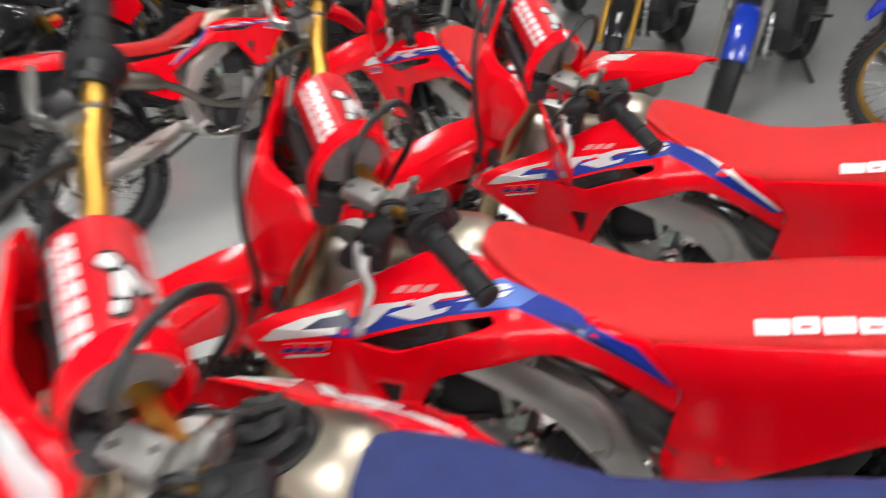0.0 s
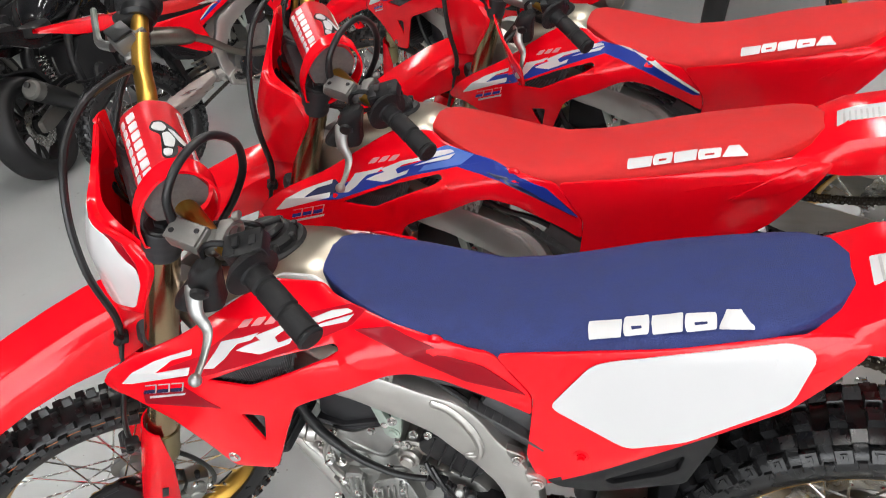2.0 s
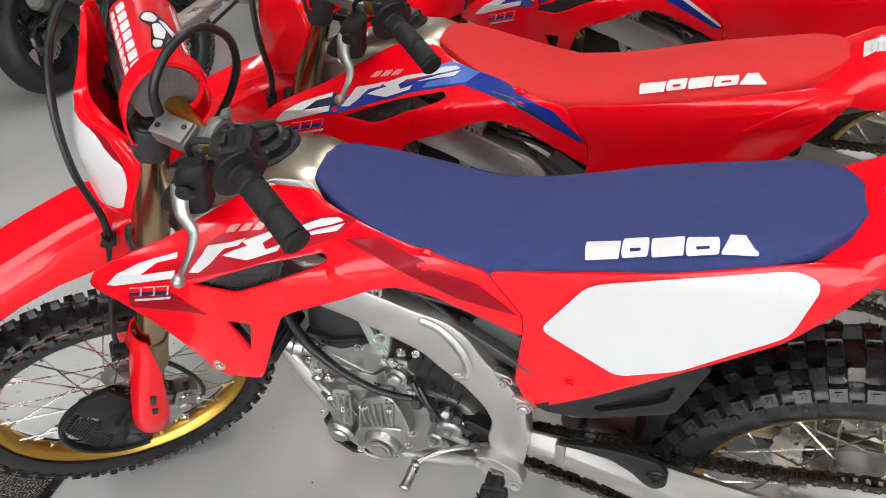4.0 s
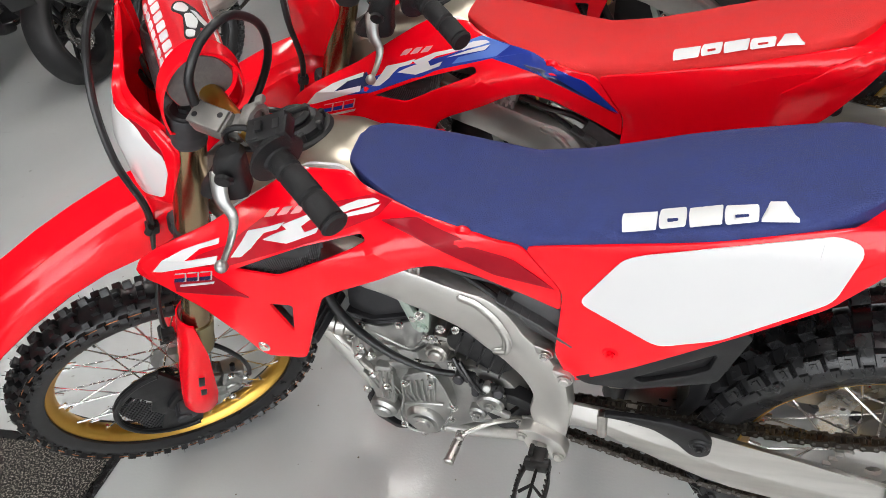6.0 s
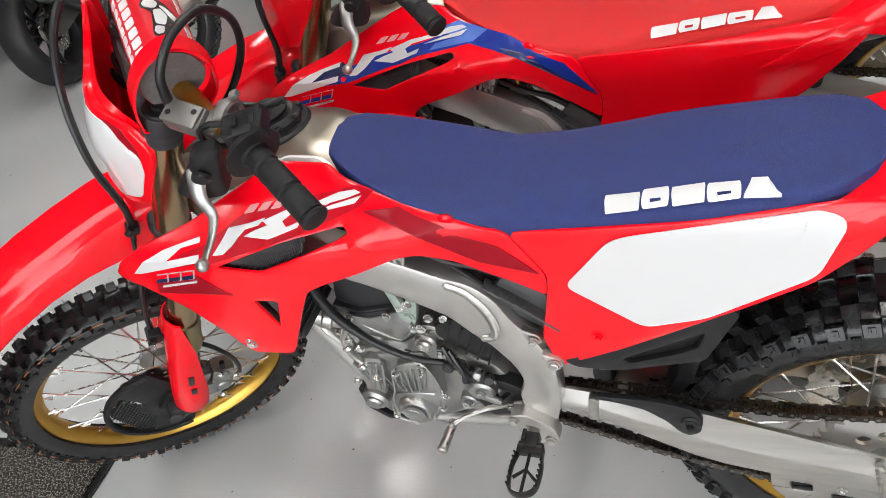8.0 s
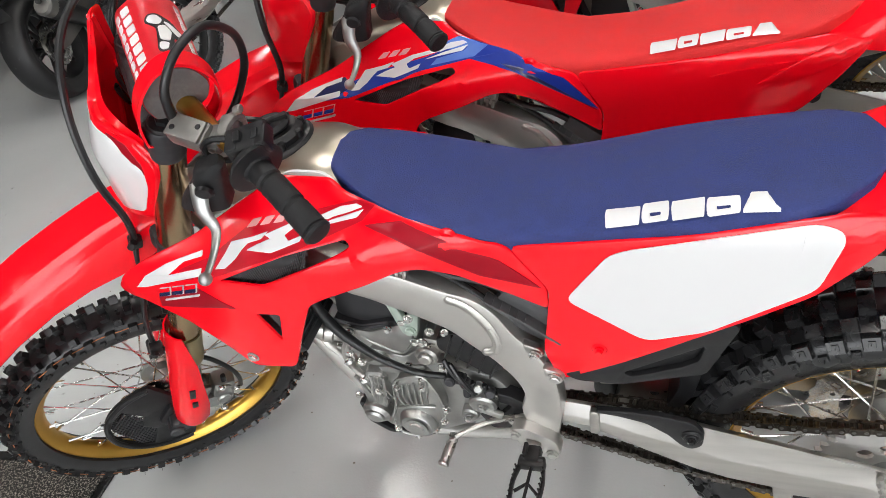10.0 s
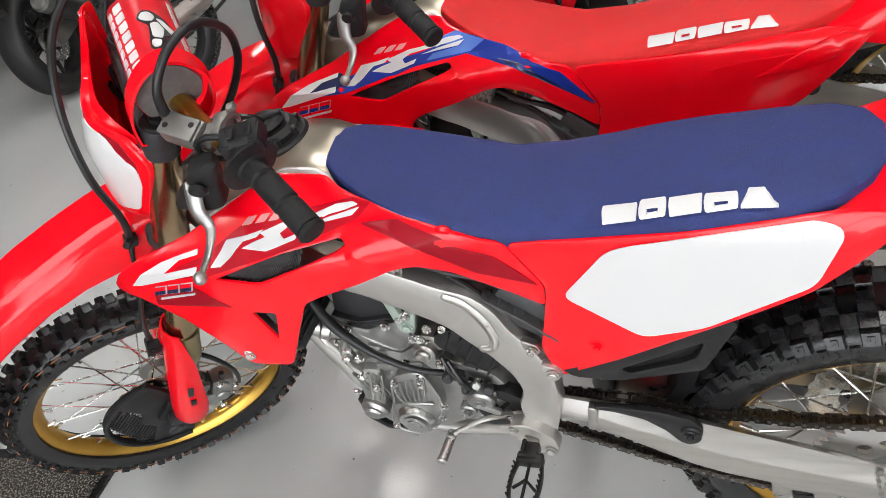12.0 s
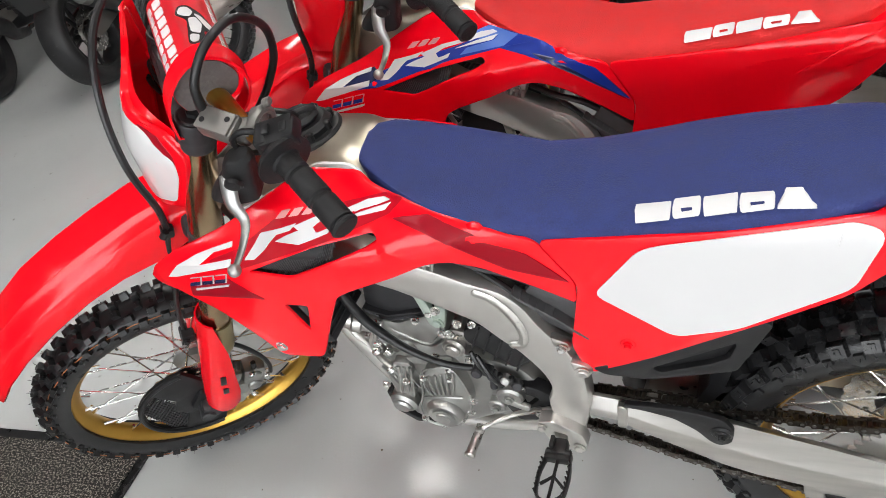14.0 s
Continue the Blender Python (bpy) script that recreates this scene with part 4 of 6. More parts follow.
    peg_b = merge(*peg_parts, box((.206, -.124, .440), (.036, .040, .022), (0, 0, 0), .005), rod((.178, -.136, .442), (.236, -.136, .442), .008, 10, .002), box((.190, -.120, .452), (.010, .03, .012), (0, 0, 0), .003))
    peg_b.transform(peg_shift @ Matrix.Translation((.206, -.256, .436)) @ Matrix.Diagonal((.72, .72, 1, 1)) @ Matrix.Translation((-.206, .256, -.436)))
    both("foot_peg", peg_b, BLACK_STEEL, "black toothed steel footpeg")
    P("brake_pedal", tube([(.20, .12, .41), (.12, .15, .40), (.02, .16, .40), (-.02, .165, .41)], .007, 8), ALU)

    # fork and front
    leg0 = lambda z, y=0, f=0: Vector((-.694 + (z - .345) * math.tan(radians(STEER_TILT)), y, z)) + Vector((-math.cos(radians(27.1)) * f, 0, math.sin(radians(27.1)) * f))
    for s in (-1, 1):
        leg = F("fork_leg", tube([leg0(.615, s * .101), leg0(.622, s * .101), leg0(.88, s * .101), leg0(.895, s * .101), leg0(1.10, s * .101)], [.0280, .0280, .0275, .0280, .0280], 22, 1), FORK, "bronze anodised fork tube")
        F("fork_lower_tube", tube([leg0(.555, s * .101), leg0(.575, s * .101), leg0(.578, s * .101), leg0(.64, s * .101)], [.0315, .0325, .031, .031], 22, 1), FORK_LOW, "", leg)
        F("stanchion", rod(leg0(.36, s * .101), leg0(.60, s * .101), .0245, 18), STEEL, "polished steel stanchion", leg)
        F("fork_foot", merge(box(leg0(.365, s * .101), (.055, .048, .085), (0, 27, 0), .01), rod((FRONT_AXLE.x, s * .07, FRONT_AXLE.z), (FRONT_AXLE.x, s * .13, FRONT_AXLE.z), .017, 16, .003), box((-.73, s * .105, .345), (.042, .040, .042), (0, 27, 0), .01)), CAST_DARK, "", leg)
        F("fork_cap", merge(rod(leg0(1.098, s * .101), leg0(1.112, s * .101), .026, 18, .004), rod(leg0(1.112, s * .101), leg0(1.118, s * .101), .012, 6)), BLACK, "", leg)
        ring = []
        for z, r, a0, a1 in [(.660, .040, 70, 250), (.632, .040, 80, 262), (.570, .042, 92, 285), (.486, .043, 105, 300), (.404, .043, 110, 318), (.359, .041, 118, 318), (.342, .034, 125, 312)]:
            c = leg0(z, s * .101)
            row = []
            for k in range(13):
                a = radians(a0 + (a1 - a0) * k / 12)
                row.append(c + Vector((math.cos(a) * r * .89, 0, -math.cos(a) * r * .4555)) + Vector((0, -s * -1 * math.sin(a) * r * (-1 if s > 0 else -1), 0)))
            ring.append(row)
        inner = [[c2.lerp(leg0(c2.z, s * .101), .09) for c2 in row] for row in ring]
        for za, zb, ang in ((.500, .468, 262), (.452, .432, 268)):
            mid_ = leg0((za + zb) / 2, s * .101) + Vector((math.cos(radians(ang)) * .0385, s * .0430, .0))
            F("guard_slot", box(mid_, (.012, .004, za - zb), (0, 27, 0), .001), HOSE)
        F("fork_guard", skin([r1 + r2[::-1] for r1, r2 in zip(ring, inner)]), red, "red plastic fork guard")
    F("lower_clamp", merge(box(leg0(.868, 0), (.07, .18, .035), (0, 27, 0), .010), *[rod(leg0(.853, s * .101), leg0(.888, s * .101), 0.0310, 20, .003) for s in (-1, 1)]), CAST_DARK, "black triple clamp")
    F("upper_clamp", box(leg0(1.085, 0) + Vector((.01, 0, 0)), (.075, .20, .03), (0, 27, 0), .010), CAST_DARK, "dark alloy top clamp")
    F("stem_nut", rod((-.292, 0, 1.09), (-.277, 0, 1.118), .02, 6), STEEL)
    for s in (-1, 1):
        F("fork_sleeve", tube([leg0(1.060 + .0045 * k, s * .101) for k in range(12)], [.0282, .0295, .0295, .0286, .0295, .0295, .0286, .0295, .0295, .0286, .0295, .028], 22, 1), CAST_DARK, "black clamp sleeve")
    F("bar_clamp", merge(*[box((-.283, s * .042, 1.098), (.05, .034, .055), (0, 20, 0), .008) for s in (-1, 1)]), CAST_DARK)
    left = [(-.172, -.402, 1.112), (-.188, -.34, 1.124), (-.205, -.275, 1.130), (-.232, -.20, 1.124), (-.245, -.150, 1.118), (-.256, -.110, 1.120), (-.274, -.06, 1.110)]
    right = [(-.274, .06, 1.114), (-.262, .11, 1.135), (-.250, .15, 1.152), (-.238, .20, 1.172), (-.203, .310, 1.202), (-.190, .375, 1.208), (-.178, .44, 1.212)]
    bar = F("handlebar", tube(left + [(-.280, 0, 1.106)] + right, [.011, .011, .0115, .0135, .0160, .0165, .0165, .0160, .0150, .0135, .011], 16, 5), GOLD, "gold anodised handlebar")
    for s in (-1, 1):
        e0, e1, e2 = (Vector(p) for p in (left[2::-1] if s < 0 else right[4:]))
        d = (e2 - e1).normalized()
        g = smooth_path([e0, e1, e2], 30)
        F("grip", merge(tube(g, [.0156 if k % 20 in (18, 19) else .0176 + (.0005 if k % 2 else 0) for k in range(len(g))], 18, 1), tube([e0 - d * .014, e0 - d * .008, e0 + d * .003, e0 + d * .007, e0 + d * .009, e0 + d * .014], [.020, .029, .0385, .0388, .0210, .0172], 28, 1), rod(e2 - d * .002, e2 + d * .006, .019, 18, .003)), GRIP, "black ribbed rubber grip", bar)
    # pad over the bar
    prof = [(-.050, -.022), (-.047, .012), (-.026, .041), (.020, .043), (.045, .016), (.047, -.02), (.026, -.042), (-.03, -.042)]
    padp = rounded(prof, .012, 4)
    padm = pose(-.262, 0, 1.146, 0, -12, 0)
    pb = skin([[(p.x * k, y, p.y * k) for p in padp] for y, k in ((-.100, .985), (-.097, 1), (.074, 1), (.078, .985))])
    pb.transform(padm)
    pad = F("bar_pad", pb, PAD_RED, "red padded handlebar cover")
    for y0, y1 in ((-.099, -.1022), (.077, .0802)):
        fb = skin([[(p.x * .95, y, p.y * .95) for p in padp] for y in (y0, y1)])
        fb.transform(padm)
        F("pad_end", fb, FOAM, "grey foam end", pad)
    loopp = list(padp) + [padp[0]]
    run = [0]
    for p, q in zip(loopp, loopp[1:]):
        run.append(run[-1] + (q - p).length)
    top = next(run[k] + (run[k + 1] - run[k]) * (0 - loopp[k].x) / (loopp[k + 1].x - loopp[k].x) for k in range(len(padp)) if loopp[k].x <= 0 < loopp[k + 1].x)

    def pad_at(off):
        """s runs round the pad from its crest to the front, y along it."""
        def place(s, y, d):
            w = (top - s) % run[-1]
            x, z = (float(np.interp(w, run, [p[c] for p in loopp])) for c in (0, 1))
            k = 1 + (off - d) / math.hypot(x, z)
            return padm @ Vector((x * k, y, z * k))
        return place
    for s0, s1, y0, step, wide in ((.000, .0145, .066, -.0225, .0185), (.0195, .0290, .062, -.0215, .0175)):
        for k in range(7):
            a, c = y0 + step * k, y0 + step * k - wide
            F("mark", shell([rounded([(s0, a), (s1, a - .001), (s1, c), (s0, c + .002)], .0025)], pad_at(.0012), .002, .006), WHITE, "plain white block mark", pad)
    fist = [(-.014, .006), (-.022, .022), (-.036, .024), (-.050, .004), (-.066, -.030), (-.058, -.044), (-.046, -.036), (-.044, -.056), (-.032, -.070), (-.020, -.064), (-.024, -.040), (-.028, -.012)]
    F("mark", shell([rounded(fist, .006)], pad_at(.0010), .0018, .006), BLACK, "", pad)
    for q in ([(-.018, .006), (-.024, .017), (-.034, .018), (-.040, .006), (-.034, -.004), (-.024, -.002)], [(-.040, .002), (-.046, -.002), (-.062, -.030), (-.057, -.038), (-.050, -.028)], [(-.030, -.010), (-.040, -.006), (-.046, -.024), (-.040, -.044), (-.028, -.040)], [(-.026, -.046), (-.038, -.048), (-.034, -.062), (-.026, -.064), (-.023, -.058)]):
        F("mark", shell([rounded(q, .004)], pad_at(.0022), .002, .006), WHITE, "", pad)
    for k in range(6):
        F("mark", shell([[(-.078, .060 - .022 * k), (-.070, .060 - .022 * k), (-.070, .042 - .022 * k), (-.078, .042 - .022 * k)]], pad_at(.0010), .002, .006), WHITE, "", pad)

    # number plate
    def plate_at(off):
        def place(u, v, d):
            x = float(np.interp(v, [.90, .94, 1.05, 1.08, 1.2, 1.27], [-.475, -.468, -.438, -.420, -.345, -.313])) + 5.2 * u * u
            return (x - off + d, u, v)
        return place
    halfp = [(.05, .935), (.102, .950), (.121, 1.022), (.126, 1.066), (.104, 1.14), (.080, 1.206), (.058, 1.212), (.052, 1.17), (.055, 1.130), (.035, 1.115)]
    outl = [(-a, b) for a, b in halfp[:4]] + [(-.100, 1.104), (-.070, 1.114), (-.035, 1.113)] + [(a, b) for a, b in halfp[::-1]]
    np_ = F("front_plate", shell([rounded(outl, .010)], plate_at(0), .005, .03, .0015), red, "red plastic front number plate")
    white = [(.05, .95), (.090, .962), (.109, 1.022), (.112, 1.056), (.066, 1.102), (.03, 1.104)]
    if style == "dark":
        F("plate_decal", shell([rounded([(-.112, 1.050), (-.108, 1.068), (-.088, 1.098), (-.055, 1.108), (-.066, 1.098), (-.110, 1.054)], .003)], plate_at(.0012), .0012, .03), DARK_RED, "", np_)
        F("number_board", shell([rounded([(-a, b) for a, b in white] + [(a, b) for a, b in white[::-1]], .008)], plate_at(.0016), .0016, .03), WHITE, "blank white number board", np_)
    for s in (-1, 1):
        hoop = smooth_path([(-.338, 1.100), (-.328, 1.142), (-.302, 1.180), (-.266, 1.203), (-.232, 1.203), (-.208, 1.176), (-.203, 1.138), (-.218, 1.104), (-.250, 1.082), (-.300, 1.078), (-.338, 1.100)], 5)
        mid = Vector((-.266, 1.14))
        band = []
        for h in hoop[:-1]:
            inw = (mid - Vector(h[:2])).normalized() if len(h) < 3 else None
            band.append([(h[0], s * .092, h[1]), (h[0] + inw.x * .001, s * .122, h[1] + inw.y * .001), (h[0] + inw.x * .005, s * .123, h[1] + inw.y * .005), (h[0] + inw.x * .004, s * .091, h[1] + inw.y * .004)])
        if s < 0:
            F("plate_strap", skin(band + [band[0]], caps=False), red, "red strap round the pad end")
        F("plate_bridge", tube([(-.352, s * .105, 1.085), (-.30, s * .112, 1.076), (-.262, s * .110, 1.080)], .009, 8, 4, .6), red)
        rim = [(s * .068, 1.204), (s * .078, 1.188), (s * .100, 1.138), (s * .120, 1.085), (s * .117, 1.05), (s * .101, .985), (s * .090, .958)]
        F("plate_rim", tube([Vector(plate_at(-.002)(u, v, 0)) for u, v in ([(u_ - s * .006, v_) for u_, v_ in rim] if s > 0 else [(-.098, 1.100), (-.122, 1.064), (-.118, 1.025), (-.100, .958)])], .0055, 8, 5, .8), red, "", np_)
    # the plate's upper edge is folded back towards the bar
    front_edge = [plate_at(0)(u, v, 0) for u, v in ((-.118, 1.072), (-.098, 1.102), (-.060, 1.112), (0, 1.112), (.045, 1.132), (.052, 1.168), (.056, 1.204))]
    back_edge = [(-.322, -.112, 1.070), (-.322, -.100, 1.092), (-.330, -.055, 1.108), (-.338, -.005, 1.120), (-.338, .045, 1.142), (-.325, .055, 1.172), (-.315, .058, 1.200)]
    fold = []
    for p, q in zip(smooth_path(front_edge, 4), smooth_path(back_edge, 4)):
        q = p.lerp(q, .42)
        m_ = p.lerp(q, .5) + Vector((0, 0, -.006))
        fold.append([p, m_, q, q - Vector((0, 0, .004)), m_ - Vector((0, 0, .004)), p - Vector((0, 0, .004))])
    F("plate_fold", skin(fold), red, "", np_)
    # front mudguard
    rings = []
    for x, z, w, d in [(-1.012, .655, .032, .010), (-.985, .700, .060, .022), (-.93, .768, .074, .040), (-.86, .822, .078, .052), (-.77, .864, .079, .056), (-.68, .890, .078, .056), (-.60, .906, .077, .062), (-.52, .918, .075, .080), (-.45, .918, .070, .07), (-.38, .895, .058, .05), (-.32, .86, .045, .03)]:
        up = [(-w, z - d), (-w * .96, z - d * .55), (-w * .80, z - .010), (-w * .62, z - .004), (-w * .50, z + .010), (-w * .2, z + .013), (w * .2, z + .013), (w * .50, z + .010), (w * .62, z - .004), (w * .80, z - .010), (w * .96, z - d * .55), (w, z - d)]
        rings.append([(x, y, q) for y, q in up] + [(x + .002, y * .94, q - .005) for y, q in up[::-1]])
    F("front_fender", skin(rings), red, "red plastic front mudguard")
    # brake on the front wheel
    gl = [(FRONT_AXLE.x + .138 * math.cos(a), .355 + .138 * math.sin(a)) for a in (radians(78 + 186 * k / 30) for k in range(31))] + [(FRONT_AXLE.x + .036, .29), (FRONT_AXLE.x + .05, .345), (FRONT_AXLE.x + .045, .40)]
    hole = [(FRONT_AXLE.x - .022 + r * math.cos(radians(a)), .355 + r * math.sin(radians(a))) for r, a in [(.108, 110), (.108, 130), (.108, 150), (.108, 170), (.108, 190), (.108, 210), (.108, 230), (.045, 225), (.045, 170), (.045, 115)]]
    dg = F("disc_guard", slab(gl, -.082, -.072, .004, .004, [hole]), BLACK, "black plastic brake disc guard")
    F("guard_rim", tube([(FRONT_AXLE.x + .134 * math.cos(a), -.083, .355 + .134 * math.sin(a)) for a in (radians(80 + 182 * k / 24) for k in range(25))], .006, 8, 1), BLACK, "", dg)
    mesh = []
    for k in range(16):
        o = -.10 + .0125 * k
        mesh += [box((FRONT_AXLE.x - .083, -.077, .355 + o * .80), (.075, .003, .0026), (0, 35, 0), 0), box((FRONT_AXLE.x - .083, -.077, .355 + o * .80), (.075, .003, .0026), (0, -35, 0), 0)]
    keep = merge(*mesh)
    F("guard_mesh", keep, CAST_DARK, "", dg)
    F("disc_guard_arm", merge(slab([(-.76, .30), (-.70, .31), (-.68, .345), (-.72, .40), (-.77, .36)], -.094, -.080, .01, .004), bolt((-.735, -.094, .318), .008)), BLACK, "", dg)
    cal = merge(box((-.612, -.078, .350), (.052, .046, .080), (0, 30, 0), .012), rod((-.603, -.106, .365), (-.603, -.06, .365), .0165, 16, .003), rod((-.622, -.106, .330), (-.622, -.06, .330), .0165, 16, .003), box((-.648, -.092, .335), (.036, .018, .046), (0, 30, 0), .006))
    cl = F("brake_caliper", cal, CAST, "cast alloy brake caliper")
    F("bracket", merge(box((-.650, -.090, .395), (.055, .012, .03), (0, 40, 0), .004), box((-.66, -.084, .360), (.03, .02, .05), (0, 30, 0), .005)), CAST, "", cl)
    F("pad_pin", rod((-.640, -.098, .312), (-.585, -.094, .372), .005, 8), STEEL, "", cl)
    for p in ((-.583, -.100, .345), (-.600, -.106, .388), (-.640, -.104, .300), (-.662, -.099, .342), (-.652, -.098, .398)):
        F("bolt", bolt(p, .0062), STEEL, "", cl)
    F("bleed_cap", rod((-.590, -.095, .392), (-.582, -.095, .412), .006, 10, .001), BLACK, "", cl)
    hose = [(-.578, -.090, .330), (-.562, -.096, .372), (-.556, -.098, .430), (-.568, -.094, .500), (-.600, -.085, .560), (-.618, -.078, .615), (-.590, -.074, .690), (-.554, -.072, .755), (-.510, -.070, .84), (-.484, -.070, .888)]
    F("brake_hose", tube(hose, .0052, 8), HOSE, "black brake hose")
    F("hose_clamp", merge(box((-.482, -.064, .890), (.022, .030, .020), (0, 27, 0), .004), rod((-.490, -.082, .895), (-.478, -.082, .905), .007, 8, .001), rod((-.478, -.045, .885), (-.468, -.045, .900), .008, 8, .001)), BLACK)
    F("hose_clamp", merge(box((-.618, -.088, .615), (.026, .022, .026), (0, 27, 0), .005), bolt((-.622, -.101, .618), .006)), BLACK)
    main = [(-.488, -.070, .882), (-.476, -.070, .905), (-.462, -.068, .950), (-.452, -.05, 1.039), (-.425, -.005, 1.125), (-.382, .05, 1.190), (-.331, .10, 1.214), (-.281, .15, 1.200), (-.252, .185, 1.178), (-.245, .20, 1.165)]
    F("brake_hose", tube(main, .0062, 9), HOSE, "black front brake hose")
    loop = [(-.275, -.150, 1.135), (-.272, -.150, 1.165), (-.258, -.148, 1.200), (-.221, -.130, 1.226), (-.178, -.10, 1.218), (-.154, -.06, 1.155), (-.164, -.05, 1.095), (-.201, -.04, 1.036), (-.239, -.04, 1.002)]
    F("clutch_hose", tube(loop, [.0085, .0075, .0062, .0062, .0062, .0062, .0062, .0062, .0062], 10), HOSE, "black looping clutch hose")
    # clutch master cylinder, lever, switches
    mcm = pose(-.263, -.176, 1.136, 6, 8, -50) @ Matrix.Diagonal((.80, .98, .9, 1))
    mcb = merge(box((0, 0, 0), (.072, .040, .030), (0, 0, 0), .009), box((.040, .008, -.006), (.036, .034, .022), (0, 0, 18), .008), rod((-.050, -.002, -.012), (.052, .0, -.016), .012, 16, .003), box((.054, .026, -.004), (.030, .036, .026), (0, 0, 20), .009),
                tube([(.060, .040 * math.cos(a) * .6 + .022, -.010 + .024 * math.sin(a)) for a in (radians(30 * k) for k in range(13))], .0065, 8, 1, 1.6), rod((.062, .044, .014), (.074, .050, .018), .007, 10, .002))
    mcb.transform(mcm)
    mc = F("master_cylinder", mcb, GREY, "grey clutch master cylinder")
    lid = box((-.002, -.001, .0165), (.066, .034, .006), (0, 0, 0), .0025)
    lid.transform(mcm)
    F("reservoir_lid", lid, GREY, "", mc)
    for k in (-.024, .020):
        F("bolt", rod(mcm @ Vector((k, k * .25, .019)), mcm @ Vector((k, k * .25, .0212)), .0042, 10, .0008), BLACK, "", mc)
    bootm = pose(-.278, -.220, 1.090, 0, 14, -28) @ Matrix.Diagonal((1.0, 1.0, 1.0, 1))
    rings = []
    for z, cx, cy, wx, wy in ((.040, .012, .004, .013, .011), (.034, .010, .003, .021, .016), (.018, .006, .001, .024, .018), (.004, .004, .0, .025, .019), (-.010, .0, -.002, .029, .021), (-.024, -.004, -.004, .034, .023), (-.036, -.007, -.005, .038, .025), (-.040, -.007, -.005, .036, .023), (-.026, -.006, -.005, .028, .017)):
        ring = []
        for k in range(28):
            a = 2 * math.pi * k / 28
            q = (abs(math.cos(a)) ** 2.6 + abs(math.sin(a)) ** 2.6) ** (-1 / 2.6) * (1 + .035 * math.sin(3 * a + 60 * z) + .02 * math.sin(7 * a))
            ring.append((cx + wx * q * math.cos(a), cy + wy * q * math.sin(a), z + .006 * math.cos(a)))
        rings.append(ring)
    bb = skin(rings)
    bb.transform(bootm)
    bt = F("lever_boot", bb, GRIP, "black rubber lever boot")
    for c, r, h in (((.002, -.024, .010), .012, .006), ((-.010, -.026, -.024), .009, .005)):
        fb = tube([Vector(c), Vector(c) + Vector((0, -h, 0)), Vector(c) + Vector((0, -h * 1.1, 0))], [r, r * .9, r * .6], 16, 1)
        fb.transform(bootm)
        F("boot_fold", fb, GRIP, "", bt)
    for q in ((.010, -.022, .006), (-.014, -.022, -.016)):
        F("bolt", bolt(bootm @ Vector(q), .004), CAST_DARK, "", bt)
    lev = [(-.290, -.222, 1.095), (-.297, -.236, 1.086), (-.304, -.250, 1.070), (-.303, -.268, 1.048), (-.318, -.296, 1.041), (-.335, -.330, 1.048)]
    tip = bmesh.new()
    bmesh.ops.create_uvsphere(tip, u_segments=14, v_segments=10, radius=.0095)
    tip.transform(Matrix.Translation((-.338, -.335, 1.049)))
    F("clutch_lever", merge(tube(lev, [.0135, .0130, .0115, .0082, .0062, .0056], 12, 5, .5), tip), LEVER, "polished alloy clutch lever")
    sw = F("switch_box", merge(box((-.193, -.255, 1.150), (.052, .036, .026), (8, -10, -24), .003), box((-.214, -.246, 1.140), (.018, .034, .040), (0, 0, -24), .003), box((-.176, -.266, 1.156), (.016, .030, .020), (0, -10, -24), .003)), BLACK, "black engine stop switch")
    for dx, dy in ((-.012, .004), (.010, -.006)):
        F("switch_button", box((-.193 + dx, -.255 + dy, 1.1645), (.010, .014, .005), (8, -10, -24), .001), HOSE, "", sw)
    F("switch_clamp", merge(tube([(-.236 + .022 * math.cos(a), -.222 - .010 * math.cos(a), 1.128 + .024 * math.sin(a)) for a in (radians(30 * k) for k in range(13))], .0045, 6, 1)), BLACK, "", sw)
    # right hand side of the bar
    out = Matrix.Translation((.010, .045, .008))
    shifted = lambda bm: (bm.transform(out), bm)[1]
    bc = F("brake_cylinder", shifted(merge(box((-.258, .202, 1.184), (.036, .046, .036), (0, 0, 16), .007), box((-.236, .206, 1.178), (.034, .024, .030), (0, 0, 16), .006), rod((-.262, .17, 1.164), (-.250, .23, 1.18), .011, 12, .003))), GREY, "grey front brake cylinder")
    F("reservoir_lid", shifted(box((-.258, .202, 1.205), (.035, .043, .006), (0, 0, 16), .0025)), BLACK, "", bc)
    F("throttle_housing", shifted(merge(rod((-.224, .240, 1.185), (-.212, .272, 1.194), .030, 18, .006), box((-.235, .250, 1.18), (.05, .036, .05), (0, 0, 14), .008))), BLACK)
    F("brake_lever", shifted(tube([(-.280, .215, 1.175), (-.300, .25, 1.17), (-.302, .30, 1.165), (-.296, .37, 1.165)], [.009, .008, .006, .006], 9, 5)), LEVER)
    F("throttle_cable", merge(tube([(-.240, .25, 1.16), (-.30, .20, 1.13), (-.36, .10, 1.06), (-.32, .03, .99), (-.24, .02, .93)], .005, 8), tube([(-.245, .26, 1.155), (-.31, .21, 1.12), (-.375, .11, 1.05), (-.33, .045, .98), (-.25, .03, .92)], .005, 8)), HOSE)
    F("steering_head", rod((-.425, 0, .84), (-.335, 0, 1.02), .033, 18, .004), ALU_FRAME)
